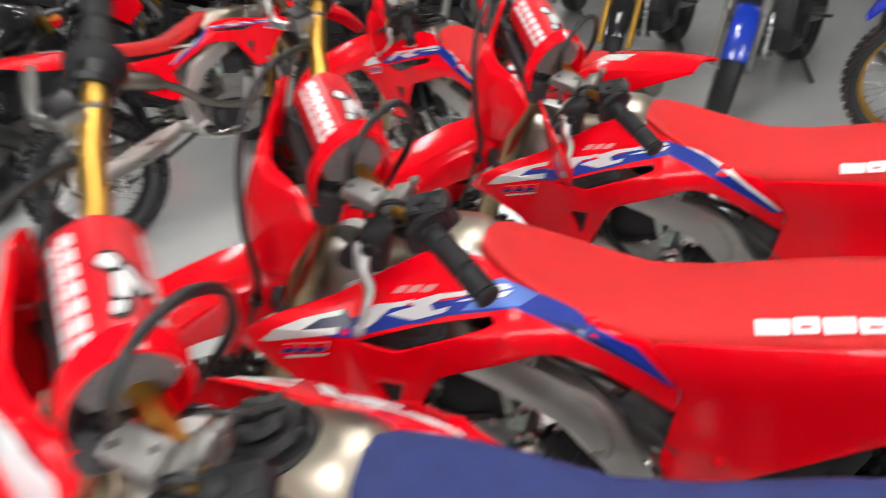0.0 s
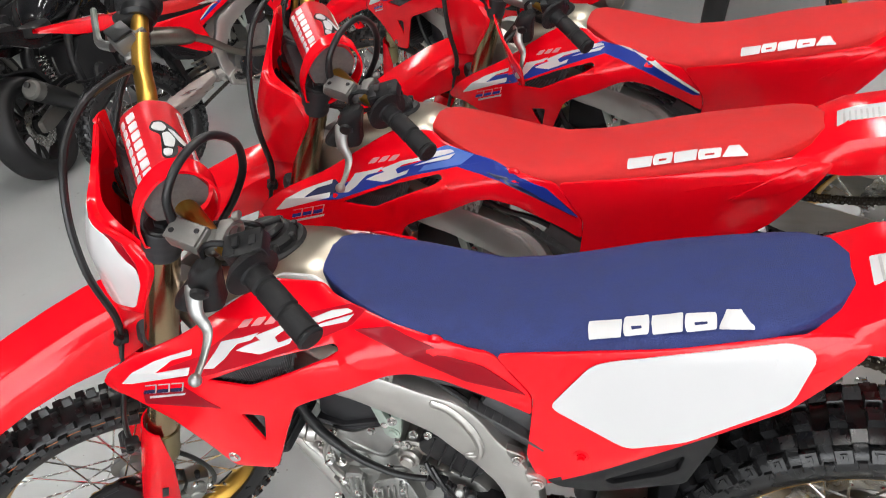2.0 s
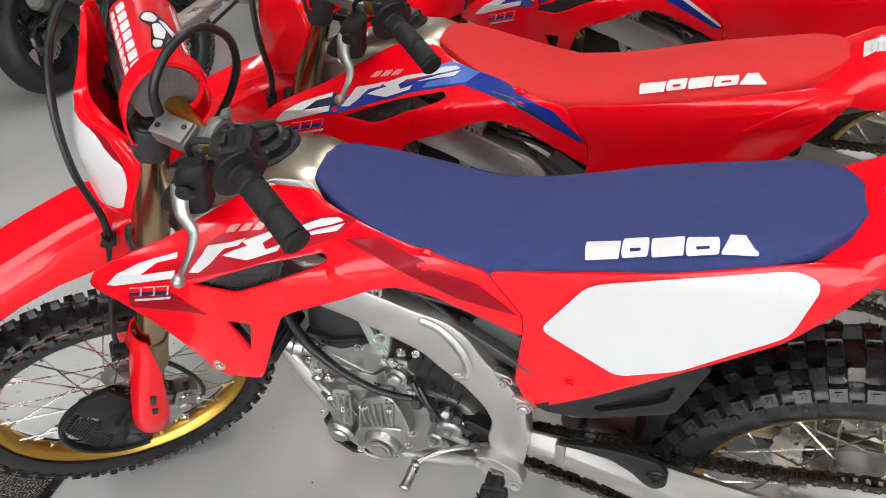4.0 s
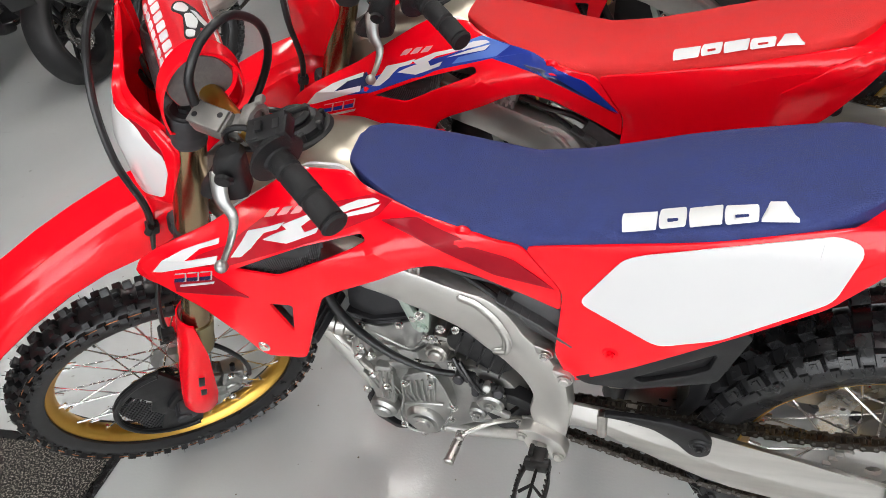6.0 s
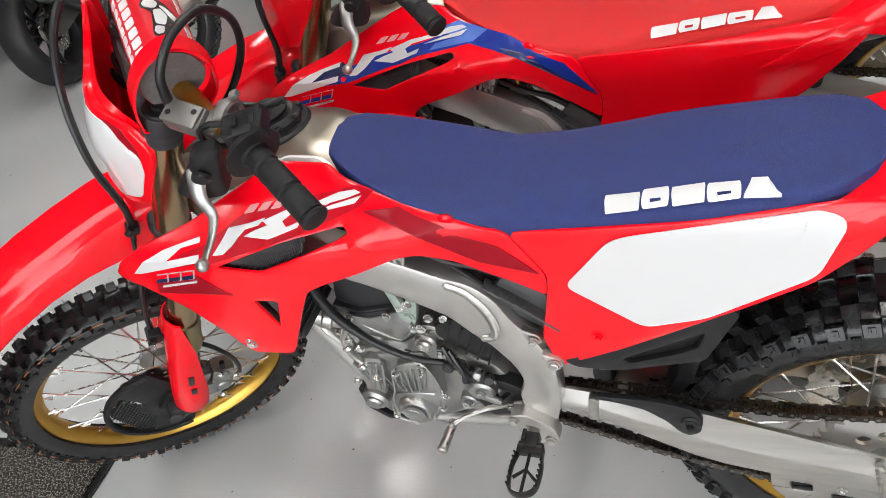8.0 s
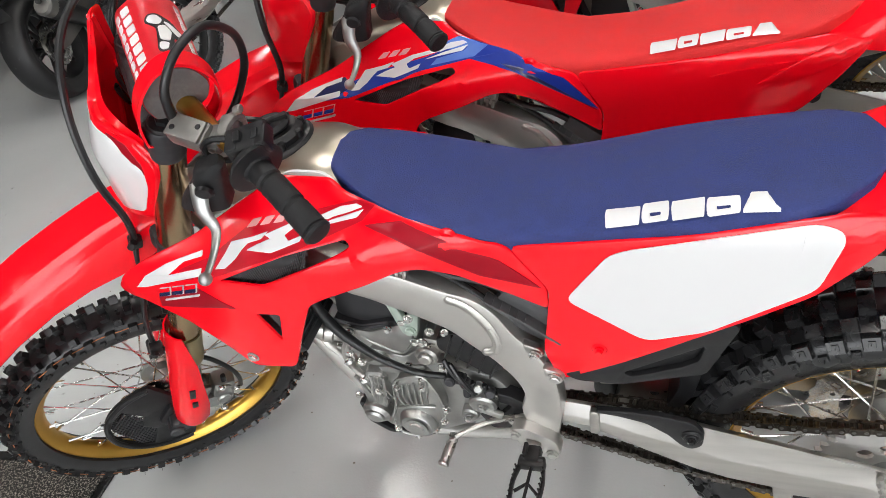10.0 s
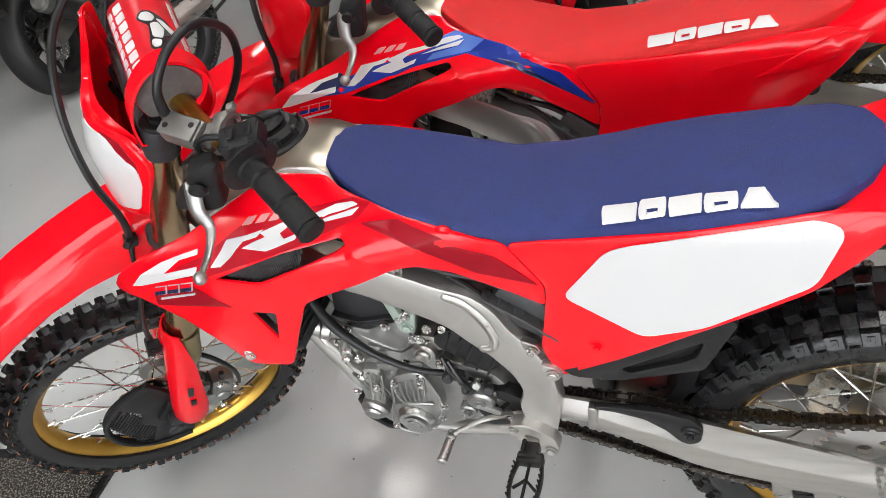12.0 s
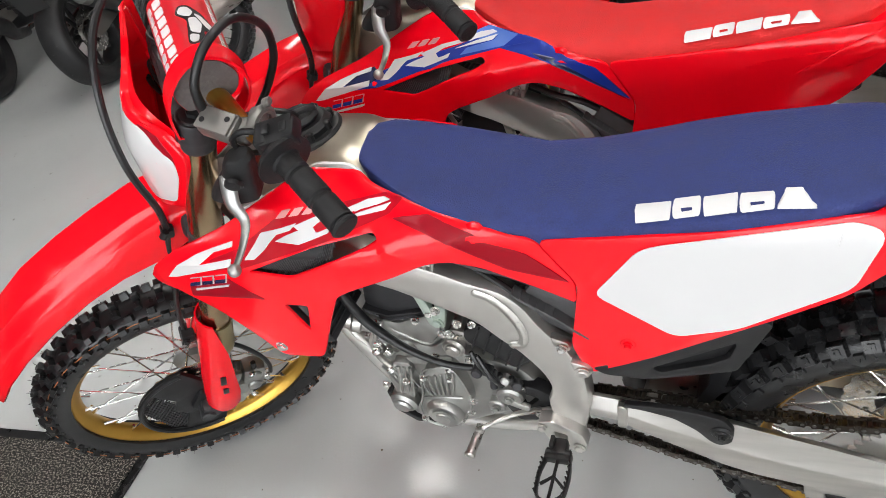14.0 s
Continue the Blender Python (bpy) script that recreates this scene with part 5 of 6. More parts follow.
    if guards:
        for s in (-1, 1):
            hg = [(-.335, .19, 1.10), (-.350, .215, 1.165), (-.345, .29, 1.155), (-.330, .37, 1.10), (-.330, .355, 1.02), (-.345, .28, .985), (-.352, .215, 1.03)]
            lo = rounded([(y, z) for _, y, z in hg], .02, 4)
            g = shell([lo], lambda u, v, d: (-.345 + 1.5 * (u - .28) ** 2 + d, u, v), .004, .04, .001)
            F("hand_guard", mirrored(g) if s < 0 else g, red, "red plastic hand guard")
            F("guard_arm", tube([(-.225, s * .21, 1.12), (-.30, s * .23, 1.09), (-.342, s * .25, 1.085)], .006, 8), BLACK)
    root.matrix_world = pose_m
    return tagged(root, label, "motorcycle")


SPROCKET = material("satin_sprocket_alloy", (0.66, 0.65, 0.63), 0.5, 0.55, grain=0.08, scale=40, vary=0.08)
REG = material("grey_finned_alloy", (0.085, 0.085, 0.088), 0.45, 0.4, scale=60, vary=0.15)
PIPE = material("dull_titanium", (0.22, 0.20, 0.175), 0.35, 0.9, grain=0.08, scale=20, vary=0.15)
LEVER = material("satin_lever_alloy", (0.42, 0.42, 0.41), 0.42, 1.0, grain=0.08, scale=40, vary=0.1)
ORANGE = material("orange_line", (0.40, 0.14, 0.05), 0.6, scale=200, vary=0.5)
PAD_RED = material("pad_red_vinyl", (0.60, 0.010, 0.020), 0.34, grain=0.06, scale=30, vary=0.1, bump=0.25, bscale=500, spec=0.4)
material_green = material("zinc_plate", (0.45, 0.52, 0.47), 0.4, 0.7, scale=40, vary=0.1)
PALE_RED = material("pale_red_film", (0.75, 0.30, 0.30), 0.3, scale=20, vary=0.05)
FIN_LIGHT = material("radiator_fins", (0.09, 0.09, 0.093), 0.45, 0.5, scale=60, vary=0.15)
GOLD_SPRING = material("titanium_spring", (0.40, 0.36, 0.30), 0.35, 0.9, scale=30, vary=0.1)
BLACK_STEEL = material("black_steel", (0.018, 0.017, 0.017), 0.4, 0.5, grain=0.1, scale=60, vary=0.2)


# ---- the hall ----
def structure(name, bm, mat, label, category):
    return tagged(new(name, finish(bm, name, mat)), label, category, kind="structure")


def floor_paint():
    m = bpy.data.materials.new("grey_epoxy_paint")
    m.use_nodes = True
    nt = m.node_tree
    b = nt.nodes["Principled BSDF"]
    tc = nt.nodes.new("ShaderNodeTexCoord")
    big, fine, spots = (nt.nodes.new("ShaderNodeTexNoise") for _ in range(3))
    for n, s, d in ((big, 1.3, 3), (fine, 150, 3), (spots, 16, 5)):
        n.inputs["Scale"].default_value, n.inputs["Detail"].default_value = s, d
        nt.links.new(tc.outputs["Object"], n.inputs["Vector"])
    ramp = nt.nodes.new("ShaderNodeValToRGB")
    ramp.color_ramp.elements[0].color, ramp.color_ramp.elements[1].color = (0.49, 0.508, 0.508, 1), (0.55, 0.568, 0.566, 1)
    ramp.color_ramp.elements[0].position, ramp.color_ramp.elements[1].position = 0.3, 0.7
    nt.links.new(big.outputs[0], ramp.inputs[0])
    sp = nt.nodes.new("ShaderNodeValToRGB")
    sp.color_ramp.elements[0].position, sp.color_ramp.elements[1].position = 0.22, 0.30
    sp.color_ramp.elements[0].color, sp.color_ramp.elements[1].color = (0.45, 0.42, 0.38, 1), (1, 1, 1, 1)
    nt.links.new(spots.outputs[0], sp.inputs[0])
    mix = nt.nodes.new("ShaderNodeMix")
    mix.data_type, mix.blend_type = "RGBA", "MULTIPLY"
    mix.inputs[0].default_value = 1
    nt.links.new(ramp.outputs[0], mix.inputs[6]), nt.links.new(sp.outputs[0], mix.inputs[7])
    dots, where, thr, gate = nt.nodes.new("ShaderNodeTexVoronoi"), nt.nodes.new("ShaderNodeTexNoise"), nt.nodes.new("ShaderNodeMath"), nt.nodes.new("ShaderNodeMath")
    dots.inputs["Scale"].default_value, where.inputs["Scale"].default_value = 16, 3.1
    for n in (dots, where):
        nt.links.new(tc.outputs["Object"], n.inputs["Vector"])
    thr.operation, thr.inputs[1].default_value = "MULTIPLY", 0.075
    nt.links.new(where.outputs[0], thr.inputs[0])
    gate.operation = "LESS_THAN"
    nt.links.new(dots.outputs["Distance"], gate.inputs[0]), nt.links.new(thr.outputs[0], gate.inputs[1])
    dirt = nt.nodes.new("ShaderNodeMix")
    dirt.data_type = "RGBA"
    dirt.inputs[7].default_value = (0.15, 0.12, 0.09, 1)
    nt.links.new(gate.outputs[0], dirt.inputs[0]), nt.links.new(mix.outputs[2], dirt.inputs[6])
    nt.links.new(dirt.outputs[2], b.inputs["Base Color"])
    b.inputs["Roughness"].default_value, b.inputs["Specular IOR Level"].default_value = 0.12, 0.5
    r = nt.nodes.new("ShaderNodeMapRange")
    r.inputs[3].default_value, r.inputs[4].default_value = 0.07, 0.15
    nt.links.new(big.outputs[0], r.inputs[0]), nt.links.new(r.outputs[0], b.inputs["Roughness"])
    bp = nt.nodes.new("ShaderNodeBump")
    bp.inputs["Strength"].default_value, bp.inputs["Distance"].default_value = 0.20, 0.002
    nt.links.new(fine.outputs[0], bp.inputs["Height"]), nt.links.new(bp.outputs[0], b.inputs["Normal"])
    return m


FILL_WATTS = 440
EPOXY = floor_paint()
WALL = material("grey_wall_paint", (0.42, 0.42, 0.415), 0.7, scale=8, vary=0.03)
CEIL = material("grey_ceiling_paint", (0.26, 0.26, 0.26), 0.8, scale=6, vary=0.03)
X0, X1, Y0, Y1, HIGH = -14.0, 9.0, -7.0, 17.0, 4.2
structure("floor", box(((X0 + X1) / 2, (Y0 + Y1) / 2, -.05), (X1 - X0, Y1 - Y0, .1), edge=0), EPOXY, "grey glossy epoxy-painted showroom floor", "floor")
structure("ceiling", box(((X0 + X1) / 2, (Y0 + Y1) / 2, HIGH + .1), (X1 - X0, Y1 - Y0, .2), edge=0), CEIL, "plain grey painted ceiling", "ceiling")


def wall_with_opening(name, y, t, a0, a1, z0, z1):
    """A wall along x with one opening from a0 to a1 and z0 to z1."""
    bits = [box(((X0 + a0) / 2, y, HIGH / 2), (a0 - X0, t, HIGH), edge=0), box(((a1 + X1) / 2, y, HIGH / 2), (X1 - a1, t, HIGH), edge=0),
            box(((a0 + a1) / 2, y, z0 / 2), (a1 - a0, t, z0), edge=0), box(((a0 + a1) / 2, y, (z1 + HIGH) / 2), (a1 - a0, t, HIGH - z1), edge=0)]
    return structure(name, merge(*bits), WALL, "plain grey painted wall with a wide opening", "wall")


def window(name, y, a0, a1, z0, z1, panes):
    root = tagged(new(name), "assumed wide shop window out of view, with dark aluminium frame", "window", kind="structure")
    w = (a1 - a0) / panes
    for k in range(panes + 1):
        part("window_frame", box((a0 + k * w, y, (z0 + z1) / 2), (.06, .08, z1 - z0), edge=.004), FRAME_D, root)
    for z in (z0 + .03, z1 - .03):
        part("window_frame", box(((a0 + a1) / 2, y, z), (a1 - a0, .07, .06), edge=.004), FRAME_D, root)
    for k in range(panes):
        p = part("pane", box((a0 + (k + .5) * w, y, (z0 + z1) / 2), (w - .06, .008, z1 - z0 - .1), edge=0), GLASS, root, "clear glass pane")
        p.visible_shadow = False
    return root


FRAME_D = material("dark_aluminium", (0.06, 0.06, 0.065), 0.4, 0.6, scale=30, vary=0.1)
GLASS = bpy.data.materials.new("clear_glass")
GLASS.use_nodes = True
_g = GLASS.node_tree.nodes["Principled BSDF"]
_g.inputs["Transmission Weight"].default_value, _g.inputs["Roughness"].default_value, _g.inputs["IOR"].default_value = 1.0, 0.0, 1.45
# opening, window and lamp are assumed here, unseen, to light the bikes' near side
wall_with_opening("wall_south", Y0 - .1, .2, -3, 6, .35, 3.4)
window("window_1", Y0 - .1, -3, 6, .35, 3.4, 5)
area("window_fill_light", 1.6, Y0 + .06, 1.9, 8.6, 2.9, FILL_WATTS, 90, 0, 0, (0.96, 0.98, 1.0))
structure("wall_north", box(((X0 + X1) / 2, Y1 + .1, HIGH / 2), (X1 - X0, .2, HIGH), edge=0), WALL, "plain grey painted wall", "wall")
structure("wall_west", box((X0 - .1, (Y0 + Y1) / 2, HIGH / 2), (.2, Y1 - Y0 + .4, HIGH), edge=0), WALL, "plain grey painted wall", "wall")
structure("wall_east", box((X1 + .1, (Y0 + Y1) / 2, HIGH / 2), (.2, Y1 - Y0 + .4, HIGH), edge=0), WALL, "plain grey painted wall", "wall")
GROUND = material("outdoor_asphalt", (0.06, 0.06, 0.06), 0.9, scale=20, vary=0.2)
structure("ground", box((0, 0, -.13), (400, 400, .02), edge=0), GROUND, "grey asphalt ground outside", "ground")

# ---- the row of motocross bikes ----
def stand_at(x, y, yaw=0.0, lean=LEAN):
    return Matrix.Translation((x, y, 0)) @ Matrix.Rotation(radians(yaw), 4, "Z") @ Matrix.Rotation(radians(lean), 4, "X")


ROW = "motocross bikes in a row"
first = motocross_bike("motocross_bike", stand_at(0, 0), SEAT_BLUE, "dark", label="red motocross bike with navy blue seat and white number boards")
tagged(first, group=ROW)
second = motocross_bike("motocross_bike", stand_at(0.017, 0.440, -5.14, 0.50), SEAT_RED, "blue", label="red motocross bike with red seat and blue shroud graphics")
tagged(second, group=ROW)
third = motocross_bike("motocross_bike", stand_at(0.269, 1.218, -13.36, 9.31), SEAT_RED, "stripe", label="red motocross bike with red seat and hand guards", guards=True)
tagged(third, group=ROW)
fourth = copy_thing(third, stand_at(-0.441, 2.066, -36.84, 4.77))

# ---- the mat ----
def mat_carpet():
    m = material("speckled_mat", (0.022, 0.021, 0.020), 0.95, scale=500, vary=0.9, bump=1.0, bscale=260, spec=0.15)
    nt = m.node_tree
    b = nt.nodes["Principled BSDF"]
    tc, n, ramp = nt.nodes.new("ShaderNodeTexCoord"), nt.nodes.new("ShaderNodeTexNoise"), nt.nodes.new("ShaderNodeValToRGB")
    n.inputs["Scale"].default_value, n.inputs["Detail"].default_value = 190, 2
    e = ramp.color_ramp.elements
    e[0].position, e[1].position = 0.50, 0.66
    e[0].color, e[1].color = (0.028, 0.027, 0.026, 1), (0.34, 0.31, 0.27, 1)
    nt.links.new(tc.outputs["Object"], n.inputs["Vector"]), nt.links.new(n.outputs[0], ramp.inputs[0]), nt.links.new(ramp.outputs[0], b.inputs["Base Color"])
    bp = next(q for q in nt.nodes if q.bl_idname == "ShaderNodeBump")
    bp.inputs["Distance"].default_value = 0.004
    nt.links.new(n.outputs[0], bp.inputs["Height"])
    return m


mat = tagged(new("floor_mat"), "dark speckled entrance mat with black rubber edge", "mat")
part("carpet", box((-1.50, -1.28, .005), (2.35, 2.42, .010), edge=.003), mat_carpet(), mat, "dark speckled carpet pile")
for c, size in (((-.310, -1.28, .004), (.030, 2.50, .007)), ((-1.50, -.055, .004), (2.41, .030, .007)), ((-2.690, -1.28, .004), (.030, 2.50, .007)), ((-1.50, -2.505, .004), (2.41, .030, .007))):
    part("rubber_edge", box(c, size, edge=.002), RUBBER, mat)
mat.matrix_world = pose(-.765, -.01, 0, 0, 0, 5)


# ---- road bikes: x from front to tail, y to the right, z up ----
SMOOTH_TYRE = material("road_tyre_rubber", (0.011, 0.011, 0.012), 0.5, grain=0.1, scale=25, vary=0.25, bump=0.1, bscale=200)
GLOSS_BLACK = material("gloss_black_paint", (0.012, 0.012, 0.014), 0.16, scale=10, vary=0.1, coat=0.6)
SATIN_BLACK = material("satin_black", (0.015, 0.015, 0.016), 0.45, grain=0.1, scale=30, vary=0.2)
AMBER = material("amber_lens", (0.75, 0.18, 0.01), 0.15, scale=20, vary=0.05, coat=0.5)
TAIL_RED = material("red_lens", (0.5, 0.008, 0.008), 0.12, scale=20, vary=0.05, coat=0.5)
BLUE_PAINT = material("blue_paint", (0.008, 0.04, 0.42), 0.2, scale=10, vary=0.05, coat=0.5)
LENS = material("headlight_lens", (0.75, 0.77, 0.8), 0.08, 0.6, scale=20, vary=0.05, coat=0.8)
OLIVE = material("olive_paint", (0.12, 0.13, 0.05), 0.4, scale=14, vary=0.1)


def road_wheel(root, name, axle, width, radius, rim_mat, m=None):
    at = Matrix.Translation(axle) if m is None else m @ Matrix.Translation(axle)
    hub = weld(revolve([(.015, -.05), (.04, -.05), (.045, -.03), (.03, 0), (.045, .03), (.04, .05), (.015, .05)], 24))
    w = part(name, hub, SATIN_BLACK, root, "black wheel hub", at)
    bead, crown = .222, radius
    prof = []
    for k in range(13):
        a = radians(-110 + 220 * k / 12)
        prof.append((bead + (crown - bead) * (.42 + .58 * math.cos(a * .82) if abs(a) < 1.6 else .30), width / 2 * math.sin(a)))
    part("tyre", weld(revolve(prof + [(bead - .002, width * .36), (bead - .002, -width * .36)], 64)), SMOOTH_TYRE, w, "black road tyre", at)
    grooves = []
    for k in range(26):
        th = 2 * math.pi * k / 26
        for s in (-1, 1):
            g = box((radius - .018, s * width * .26, 0), (.016, width * .30, .005), (s * 14, 0, s * 22), 0)
            g.transform(Matrix.Rotation(th + s * .06, 4, "Y"))
            grooves.append(g)
    tagged(part("tyre_groove", merge(*grooves), HOSE, w, "many dark tread grooves", at), kind="stuff")
    rw = width * .38
    part("rim", weld(revolve([(.228, -rw), (.212, -rw), (.198, -rw * .5), (.195, 0), (.198, rw * .5), (.212, rw), (.228, rw), (.208, 0)], 56)), rim_mat, w, "cast alloy rim", at)
    for k in range(5):
        a = 2 * math.pi * k / 5
        for d in (-.20, .20):
            p0, p1 = (.03 * math.cos(a), 0, .03 * math.sin(a)), (.203 * math.cos(a + d), 0, .203 * math.sin(a + d))
            part("wheel_spoke", tube([p0, p1], [.016, .012], 8, 1), rim_mat, w, m=at)
    part("brake_disc", disc(.07, .125, .055, holes=20), STEEL, w, m=at)
    return w


def road_bike(label, pose_m, paint, accent, headlight=True, steer=18.0):
    root = new("road_motorcycle")
    S = steered(steer)
    P = lambda n, bm, mat, lab="", parent=None: part(n, bm, mat, parent or root, lab)
    F = lambda n, bm, mat, lab="", parent=None: part(n, bm, mat, parent or root, lab, S)
    road_wheel(root, "rear_wheel", (.70, 0, .318), .180, .318, SATIN_BLACK)
    road_wheel(root, "front_wheel", (-.70, 0, .305), .120, .305, SATIN_BLACK, S)
    for s in (-1, 1):
        P("swingarm", slab([(.16, .42), (.34, .44), (.70, .36), (.76, .35), (.76, .28), (.68, .28), (.30, .34), (.16, .35)], s * .105 - .02, s * .105 + .02, .02, .006), GREY, "grey alloy swingarm")
        P("frame", tube([(-.36, s * .04, .86), (-.15, s * .13, .80), (.08, s * .13, .68), (.17, s * .12, .50), (.18, s * .12, .36)], .026, 10), SATIN_BLACK)
        P("foot_peg", tube([(.24, s * .12, .42), (.26, s * .20, .41), (.26, s * .27, .41)], .011, 8), SATIN_BLACK)
        P("passenger_peg", tube([(.34, s * .12, .62), (.42, s * .16, .52), (.43, s * .22, .52)], .010, 8), SATIN_BLACK)
        F("fork_leg", merge(rod((-.70, s * .095, .30), (-.54, s * .095, .60), .022, 16), rod((-.56, s * .095, .57), (-.37, s * .095, .94), .028, 16)), GOLD if accent == "gold" else GREY, "front fork leg")
        F("mirror", merge(tube([(-.30, s * .20, 1.02), (-.32, s * .28, 1.12), (-.31, s * .33, 1.18)], .006, 8), box((-.30, s * .36, 1.20), (.025, .13, .075), (0, 8, s * 12), .011)), SATIN_BLACK, "black mirror on a stalk")
        F("grip", rod((-.235, s * .27, 1.035), (-.20, s * .39, 1.025), .018, 14, .003), GRIP)
        F("lever", tube([(-.29, s * .22, 1.03), (-.31, s * .30, 1.02), (-.29, s * .40, 1.01)], .006, 8), STEEL)
        F("turn_signal", merge(tube([(-.40, s * .06, .86), (-.40, s * .15, .86)], .008, 8), box((-.40, s * .175, .86), (.05, .06, .035), edge=.012)), AMBER, "amber turn signal")
        P("turn_signal", merge(tube([(.86, s * .04, .72), (.88, s * .13, .72)], .007, 8), box((.88, s * .16, .72), (.045, .06, .03), edge=.010)), SATIN_BLACK)
    P("engine", merge(slab([(-.20, .62), (-.24, .40), (-.16, .27), (.12, .25), (.20, .36), (.18, .55), (.02, .66)], -.17, .17, .05, .02), rod((.03, .17, .38), (.03, .205, .38), .085, 28, .012), rod((-.02, -.17, .40), (-.02, -.20, .40), .075, 28, .012)), CAST_DARK, "dark alloy engine block")
    for k in range(7):
        P("cooling_fin", box((-.14, 0, .60 + .022 * k), (.22, .28, .006), (0, -12, 0), .002), CAST_DARK)
    P("radiator", box((-.30, 0, .58), (.04, .34, .26), (0, 15, 0), .008), FIN)
    for k in range(3):
        y = -.08 + .08 * k
        P("header_pipe", tube([(-.22, y, .60), (-.33, y, .50), (-.30, y * .8, .30), (-.12, y * .5, .22), (.12, .06, .22)], .019, 10), STEEL)
    P("muffler", tube([(.12, .06, .22), (.34, .12, .27), (.46, .165, .36), (.70, .19, .50), (.74, .192, .522)], [.03, .04, .058, .062, .05], 18, 4), SATIN_BLACK, "black muffler")
    end = P("muffler_end", rod((.70, .189, .502), (.790, .195, .554), .060, 20, .014), GREY, "satin alloy muffler end cap")
    for z in (.018, -.018):
        P("outlet", rod((.786, .195, .553 + z * 1.3), (.797, .1955, .559 + z * 1.3), .018, 14), HOSE, "", end)
    rings = []
    for x, zt, w, zb in [(-.36, .90, .08, .82), (-.32, .98, .13, .78), (-.22, 1.045, .165, .76), (-.08, 1.05, .165, .76), (.05, .99, .13, .76), (.13, .91, .09, .77), (.16, .86, .07, .79)]:
        ring = []
        for k in range(24):
            a = 2 * math.pi * k / 24
            c, q = math.cos(a), math.sin(a)
            k2 = (abs(c) ** 2.6 + abs(q) ** 2.6) ** (-1 / 2.6)
            ring.append((x, c * k2 * w, (zt + zb) / 2 + q * k2 * (zt - zb) / 2))
        rings.append(ring)
    tk = P("fuel_tank", skin(rings), paint, "glossy painted fuel tank")
    P("fuel_cap", rod((-.14, 0, 1.045), (-.14, 0, 1.066), .045, 22, .006), STEEL, "", tk)
    rings = []
    for x, z, w, d in [(.10, .84, .08, .04), (.16, .835, .125, .07), (.34, .83, .15, .08), (.46, .86, .12, .08), (.50, .90, .11, .08), (.72, .925, .10, .07), (.84, .935, .06, .04)]:
        up = [(-w, z - d), (-w * .95, z - .02), (-w * .7, z), (0, z + .006), (w * .7, z), (w * .95, z - .02), (w, z - d)]
        rings.append([(x, y, q) for y, q in up])
    P("seat", skin(rings), SATIN_BLACK, "black vinyl seat")
    for s in (-1, 1):
        t = slab([(.18, .78), (.48, .84), (.80, .90), (.90, .90), (.86, .86), (.60, .78), (.40, .70), (.24, .70)], s * .105 - .012, s * .105 + .012, .02, .006)
        P("tail_panel", t, paint if accent != "red" else RED)
        g = slab([(-.36, .82), (-.42, .72), (-.26, .60), (-.14, .70), (-.10, .80)], s * .185 - .008, s * .185 + .008, .02, .004)
        P("tank_cover", g, paint if accent != "red" else RED)
    P("tail_light", box((.90, 0, .885), (.03, .12, .035), (0, 20, 0), .010), TAIL_RED, "red tail light")
    P("plate_hanger", slab([(.80, .86), (.86, .86), (.95, .60), (.92, .58)], -.03, .03, .01, .004), SATIN_BLACK)
    P("plate_holder", box((.955, 0, .62), (.006, .18, .13), (0, 22, 0), .002), SATIN_BLACK, "black plate holder")
    P("hugger", slab([(.42, .52), (.50, .62), (.66, .655), (.66, .64), (.52, .60), (.45, .50)], -.09, .09, .02, .004), SATIN_BLACK)
    P("side_stand", tube([(.08, -.14, .28), (.14, -.26, .04), (.15, -.29, .012)], [.012, .010, .014], 8), SATIN_BLACK)
    P("shock_absorber", tube([(.26 + .028 * math.cos(a), .028 * math.sin(a), .48 + .028 * a / 6.283) for a in np.linspace(0, 6.283 * 6, 70)], .006, 6, 1), TAIL_RED if accent == "red" else STEEL)
    rings = []
    for k in range(9):
        a = radians(25 + 130 * k / 8)
        c = Vector((-.70 + .335 * math.cos(a), 0, .305 + .335 * math.sin(a)))
        rings.append([c + Vector((math.cos(a) * h, y, math.sin(a) * h)) for y, h in ((-.065, -.03), (-.06, .0), (-.03, .012), (.03, .012), (.06, 0), (.065, -.03))])
    F("front_mudguard", skin(rings), paint if accent != "blue" else BLUE_PAINT, "short painted front mudguard")
    F("triple_clamp", box((-.38, 0, .93), (.09, .25, .035), (0, 27, 0), .010), GREY)
    F("handlebar", tube([(-.20, -.38, 1.025), (-.24, -.27, 1.035), (-.32, -.13, 1.02), (-.36, 0, .985), (-.32, .13, 1.02), (-.24, .27, 1.035), (-.20, .38, 1.025)], .012, 12), SATIN_BLACK)
    if headlight:
        F("headlight", merge(weld(revolve([(.0, .10), (.05, .095), (.085, .05), (.09, 0), (.0, 0)], 28)), ), SATIN_BLACK, "round headlight shell").data.transform(S @ pose(-.43, 0, .86, 0, 0, 90) @ S.inverted())
        F("headlight_lens", weld(revolve([(.0, -.022), (.045, -.016), (.085, 0), (.0, 0)], 28)), LENS, "clear headlight lens").data.transform(S @ pose(-.43, 0, .86, 0, 0, -90) @ S.inverted() @ Matrix.Identity(4))
    else:
        F("fairing", slab([(-.55, .84), (-.50, 1.0), (-.36, 1.08), (-.34, .90), (-.44, .74)], -.12, .12, .05, .03), paint)
    F("instrument", box((-.40, 0, 1.03), (.03, .14, .09), (0, 35, 0), .012), SATIN_BLACK)
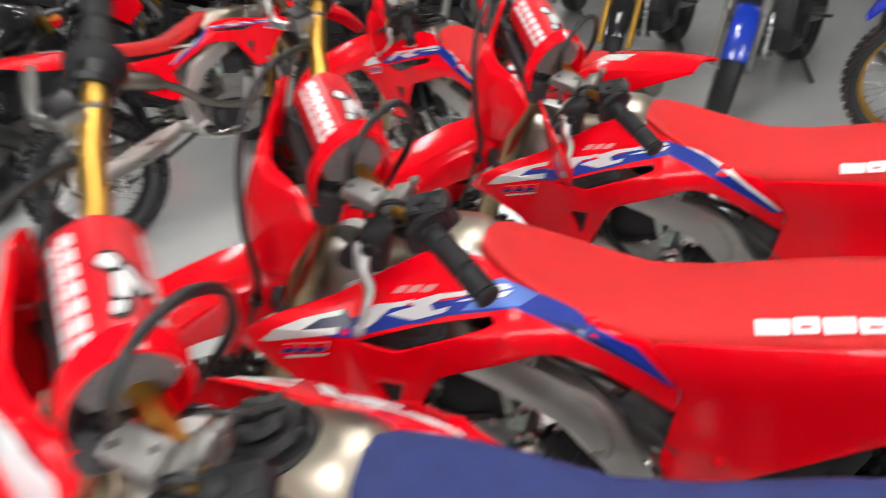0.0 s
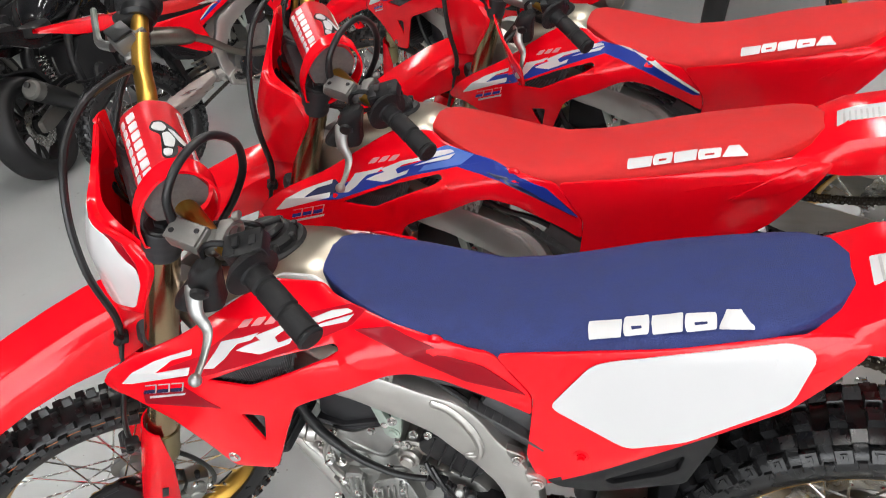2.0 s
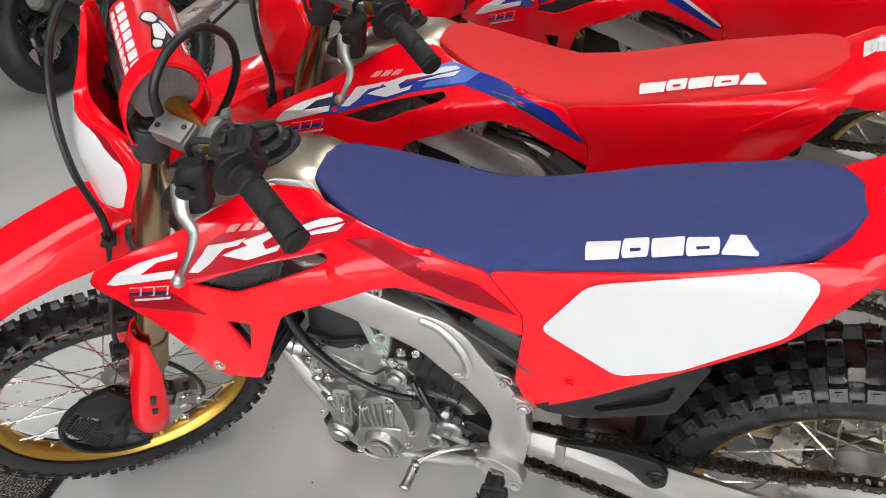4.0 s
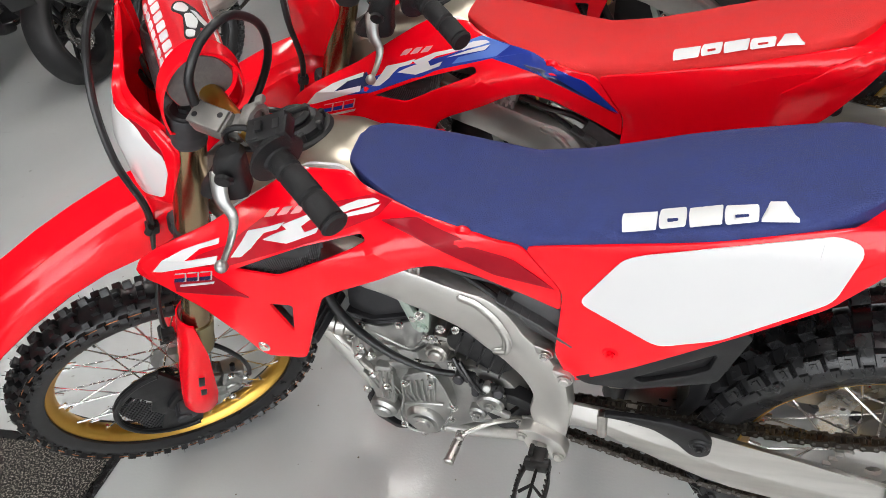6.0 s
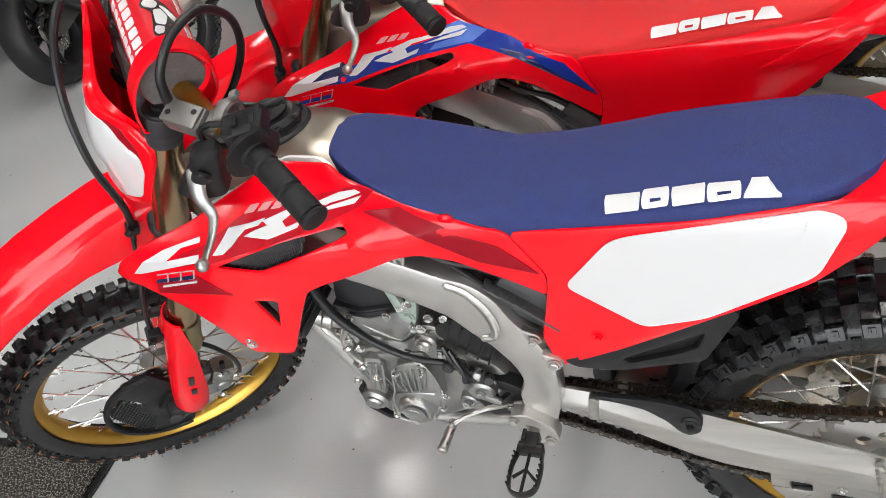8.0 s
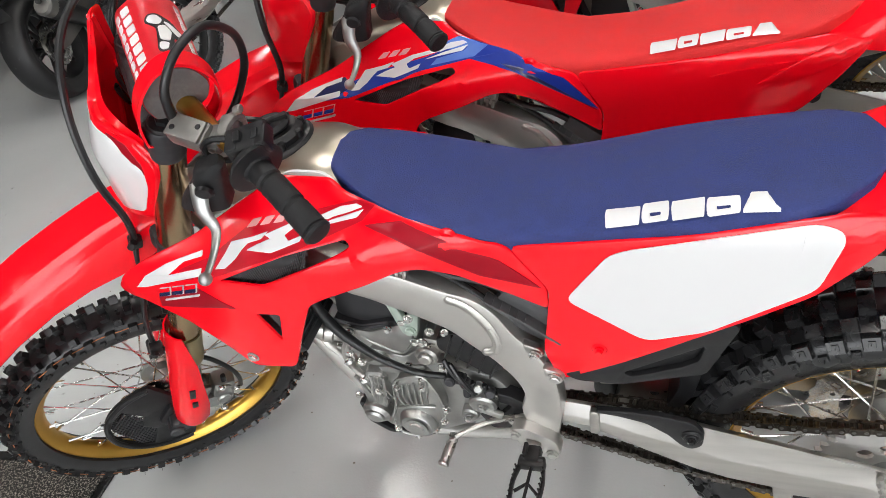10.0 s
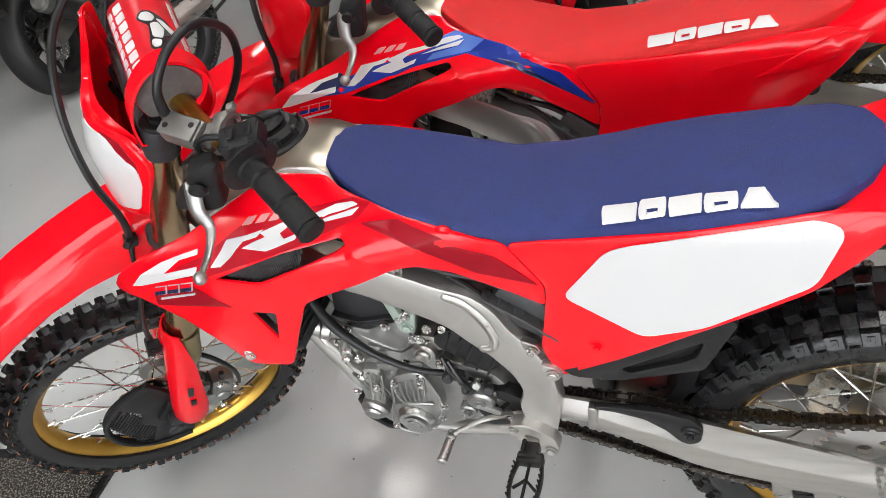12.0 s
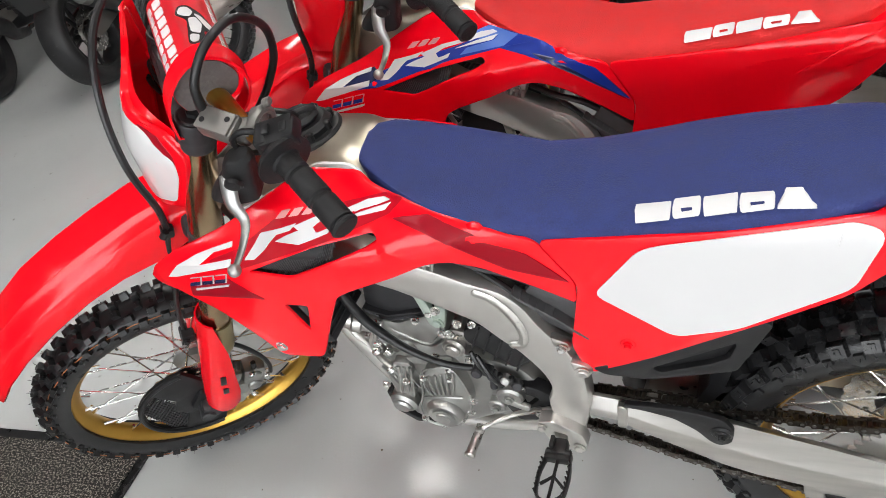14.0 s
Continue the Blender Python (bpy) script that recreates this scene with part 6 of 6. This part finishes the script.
    for k, yy in enumerate((-.06, .02, .07)):
        F("cable", tube([(-.30, yy * 3, 1.03), (-.44, yy * 2, 1.05), (-.46, yy, .95), (-.38, yy, .82)], .005, 7), HOSE)
    P("brake_hose", tube([(.20, .13, .46), (.40, .14, .48), (.60, .11, .42), (.68, .08, .40)], .005, 7), HOSE)
    P("chain_case", slab([(.10, .40), (.40, .45), (.68, .40), (.68, .38), (.40, .42), (.10, .37)], -.10, -.085, .01, .003), CHAIN)
    root.matrix_world = pose_m
    return tagged(root, label, "motorcycle")


# ---- bikes behind and opposite ----
opposite = motocross_bike("trail_bike", stand_at(-1.981, 2.745, -120.53, 3.52), SEAT_RED, "stripe", 8.0, label="red trail bike parked facing away in the opposite row", rim_mat=SATIN_BLACK)
BLUE_PLASTIC = material("blue_plastic", (0.012, 0.03, 0.50), 0.24, scale=8, vary=0.04)
blue = motocross_bike("motocross_bike", stand_at(2.07, 3.06, -14, LEAN), SEAT_BLUE, "dark", 6.0, label="blue motocross bike parked on its own beside the aisle", body=BLUE_PLASTIC)


def facing(x, y, heading, lean=6.0):
    """Stands at its rear wheel (x, y) and heads that way, in degrees from +x."""
    d = radians(heading)
    return stand_at(x + .70 * math.cos(d), y + .70 * math.sin(d), heading - 180, lean)


PARKED = "road bikes parked close together"
black = road_bike("black naked road bike with wide rear tyre", facing(-3.36, 2.32, 104), GLOSS_BLACK, "gold")
tagged(black, group=PARKED)
red = road_bike("black road bike with red side panels", facing(-4.34, 2.22, 110), GLOSS_BLACK, "red")
tagged(red, group=PARKED)
bluebike = road_bike("black road bike with blue front mudguard", facing(1.03, 5.02, -112), GLOSS_BLACK, "blue")
tagged(bluebike, group=PARKED)
for x, y, h, src in ((-5.5, 2.6, 112, black), (-6.6, 3.0, 108, red), (-4.6, 3.9, 60, red), (-3.2, 4.4, 75, black), (-2.15, 5.0, -100, black), (-1.1, 4.95, -96, bluebike), (.22, 5.75, -106, black), (-3.6, 6.2, -80, black), (-2.0, 6.7, -95, red),
                     (-.75, 7.3, -100, black), (1.95, 6.1, -105, black), (-5.6, 5.2, 60, black), (-6.9, 4.8, 100, red), (-7.4, 6.6, 80, black), (2.05, 4.95, 95, black), (3.0, 6.3, 95, black), (-8.4, 5.4, 100, black), (-8.6, 8.2, 80, black), (-7.0, 9.2, -80, red), (-3.0, 9.9, -90, black), (-8.0, 3.7, 110, black),
                     (-5.9, 7.7, -70, black), (-4.4, 8.1, -90, red), (-1.9, 8.7, -90, black), (-.3, 9.4, -100, black), (1.0, 8.4, -95, black), (2.3, 8.9, -90, red), (3.9, 7.8, 95, black)):
    copy_thing(src, facing(x, y, h))


# ceiling lights: long panels
TUBE = bpy.data.materials.new("light_diffuser")
TUBE.use_nodes = True
_b = TUBE.node_tree.nodes["Principled BSDF"]
_b.inputs["Emission Color"].default_value, _b.inputs["Emission Strength"].default_value = (1, 0.97, 0.93, 1), 29.5
FRAME_W = material("white_metal", (0.75, 0.75, 0.75), 0.4, scale=20, vary=0.03)


def ceiling_light(x, y):
    root = new("ceiling_light")
    part("frame", box((0, 0, -.03), (.36, 1.56, .06), edge=.006), FRAME_W, root)
    part("diffuser", box((0, 0, -.064), (.30, 1.50, .012), edge=.003), TUBE, root, "bright white diffuser")
    root.matrix_world = pose(x, y, HIGH - .004)
    return tagged(root, "long white ceiling light panel switched on, out of view", "ceiling light", "ceiling lights")


# only the first answers a floor reflection; the others are added, unseen, for brightness
for gx, gy in ((-2.55, 2.45), (-6.2, 7.5), (-2.7, 7.5), (.3, -2.4), (.3, .2), (.6, 3.0), (.6, 10.5), (3.0, -2.4), (3.0, .2), (6.5, .2), (-2.7, -2.4), (-5.5, -2.6), (-2.7, 11.5), (-6.2, 11.5)):
    ceiling_light(gx, gy)
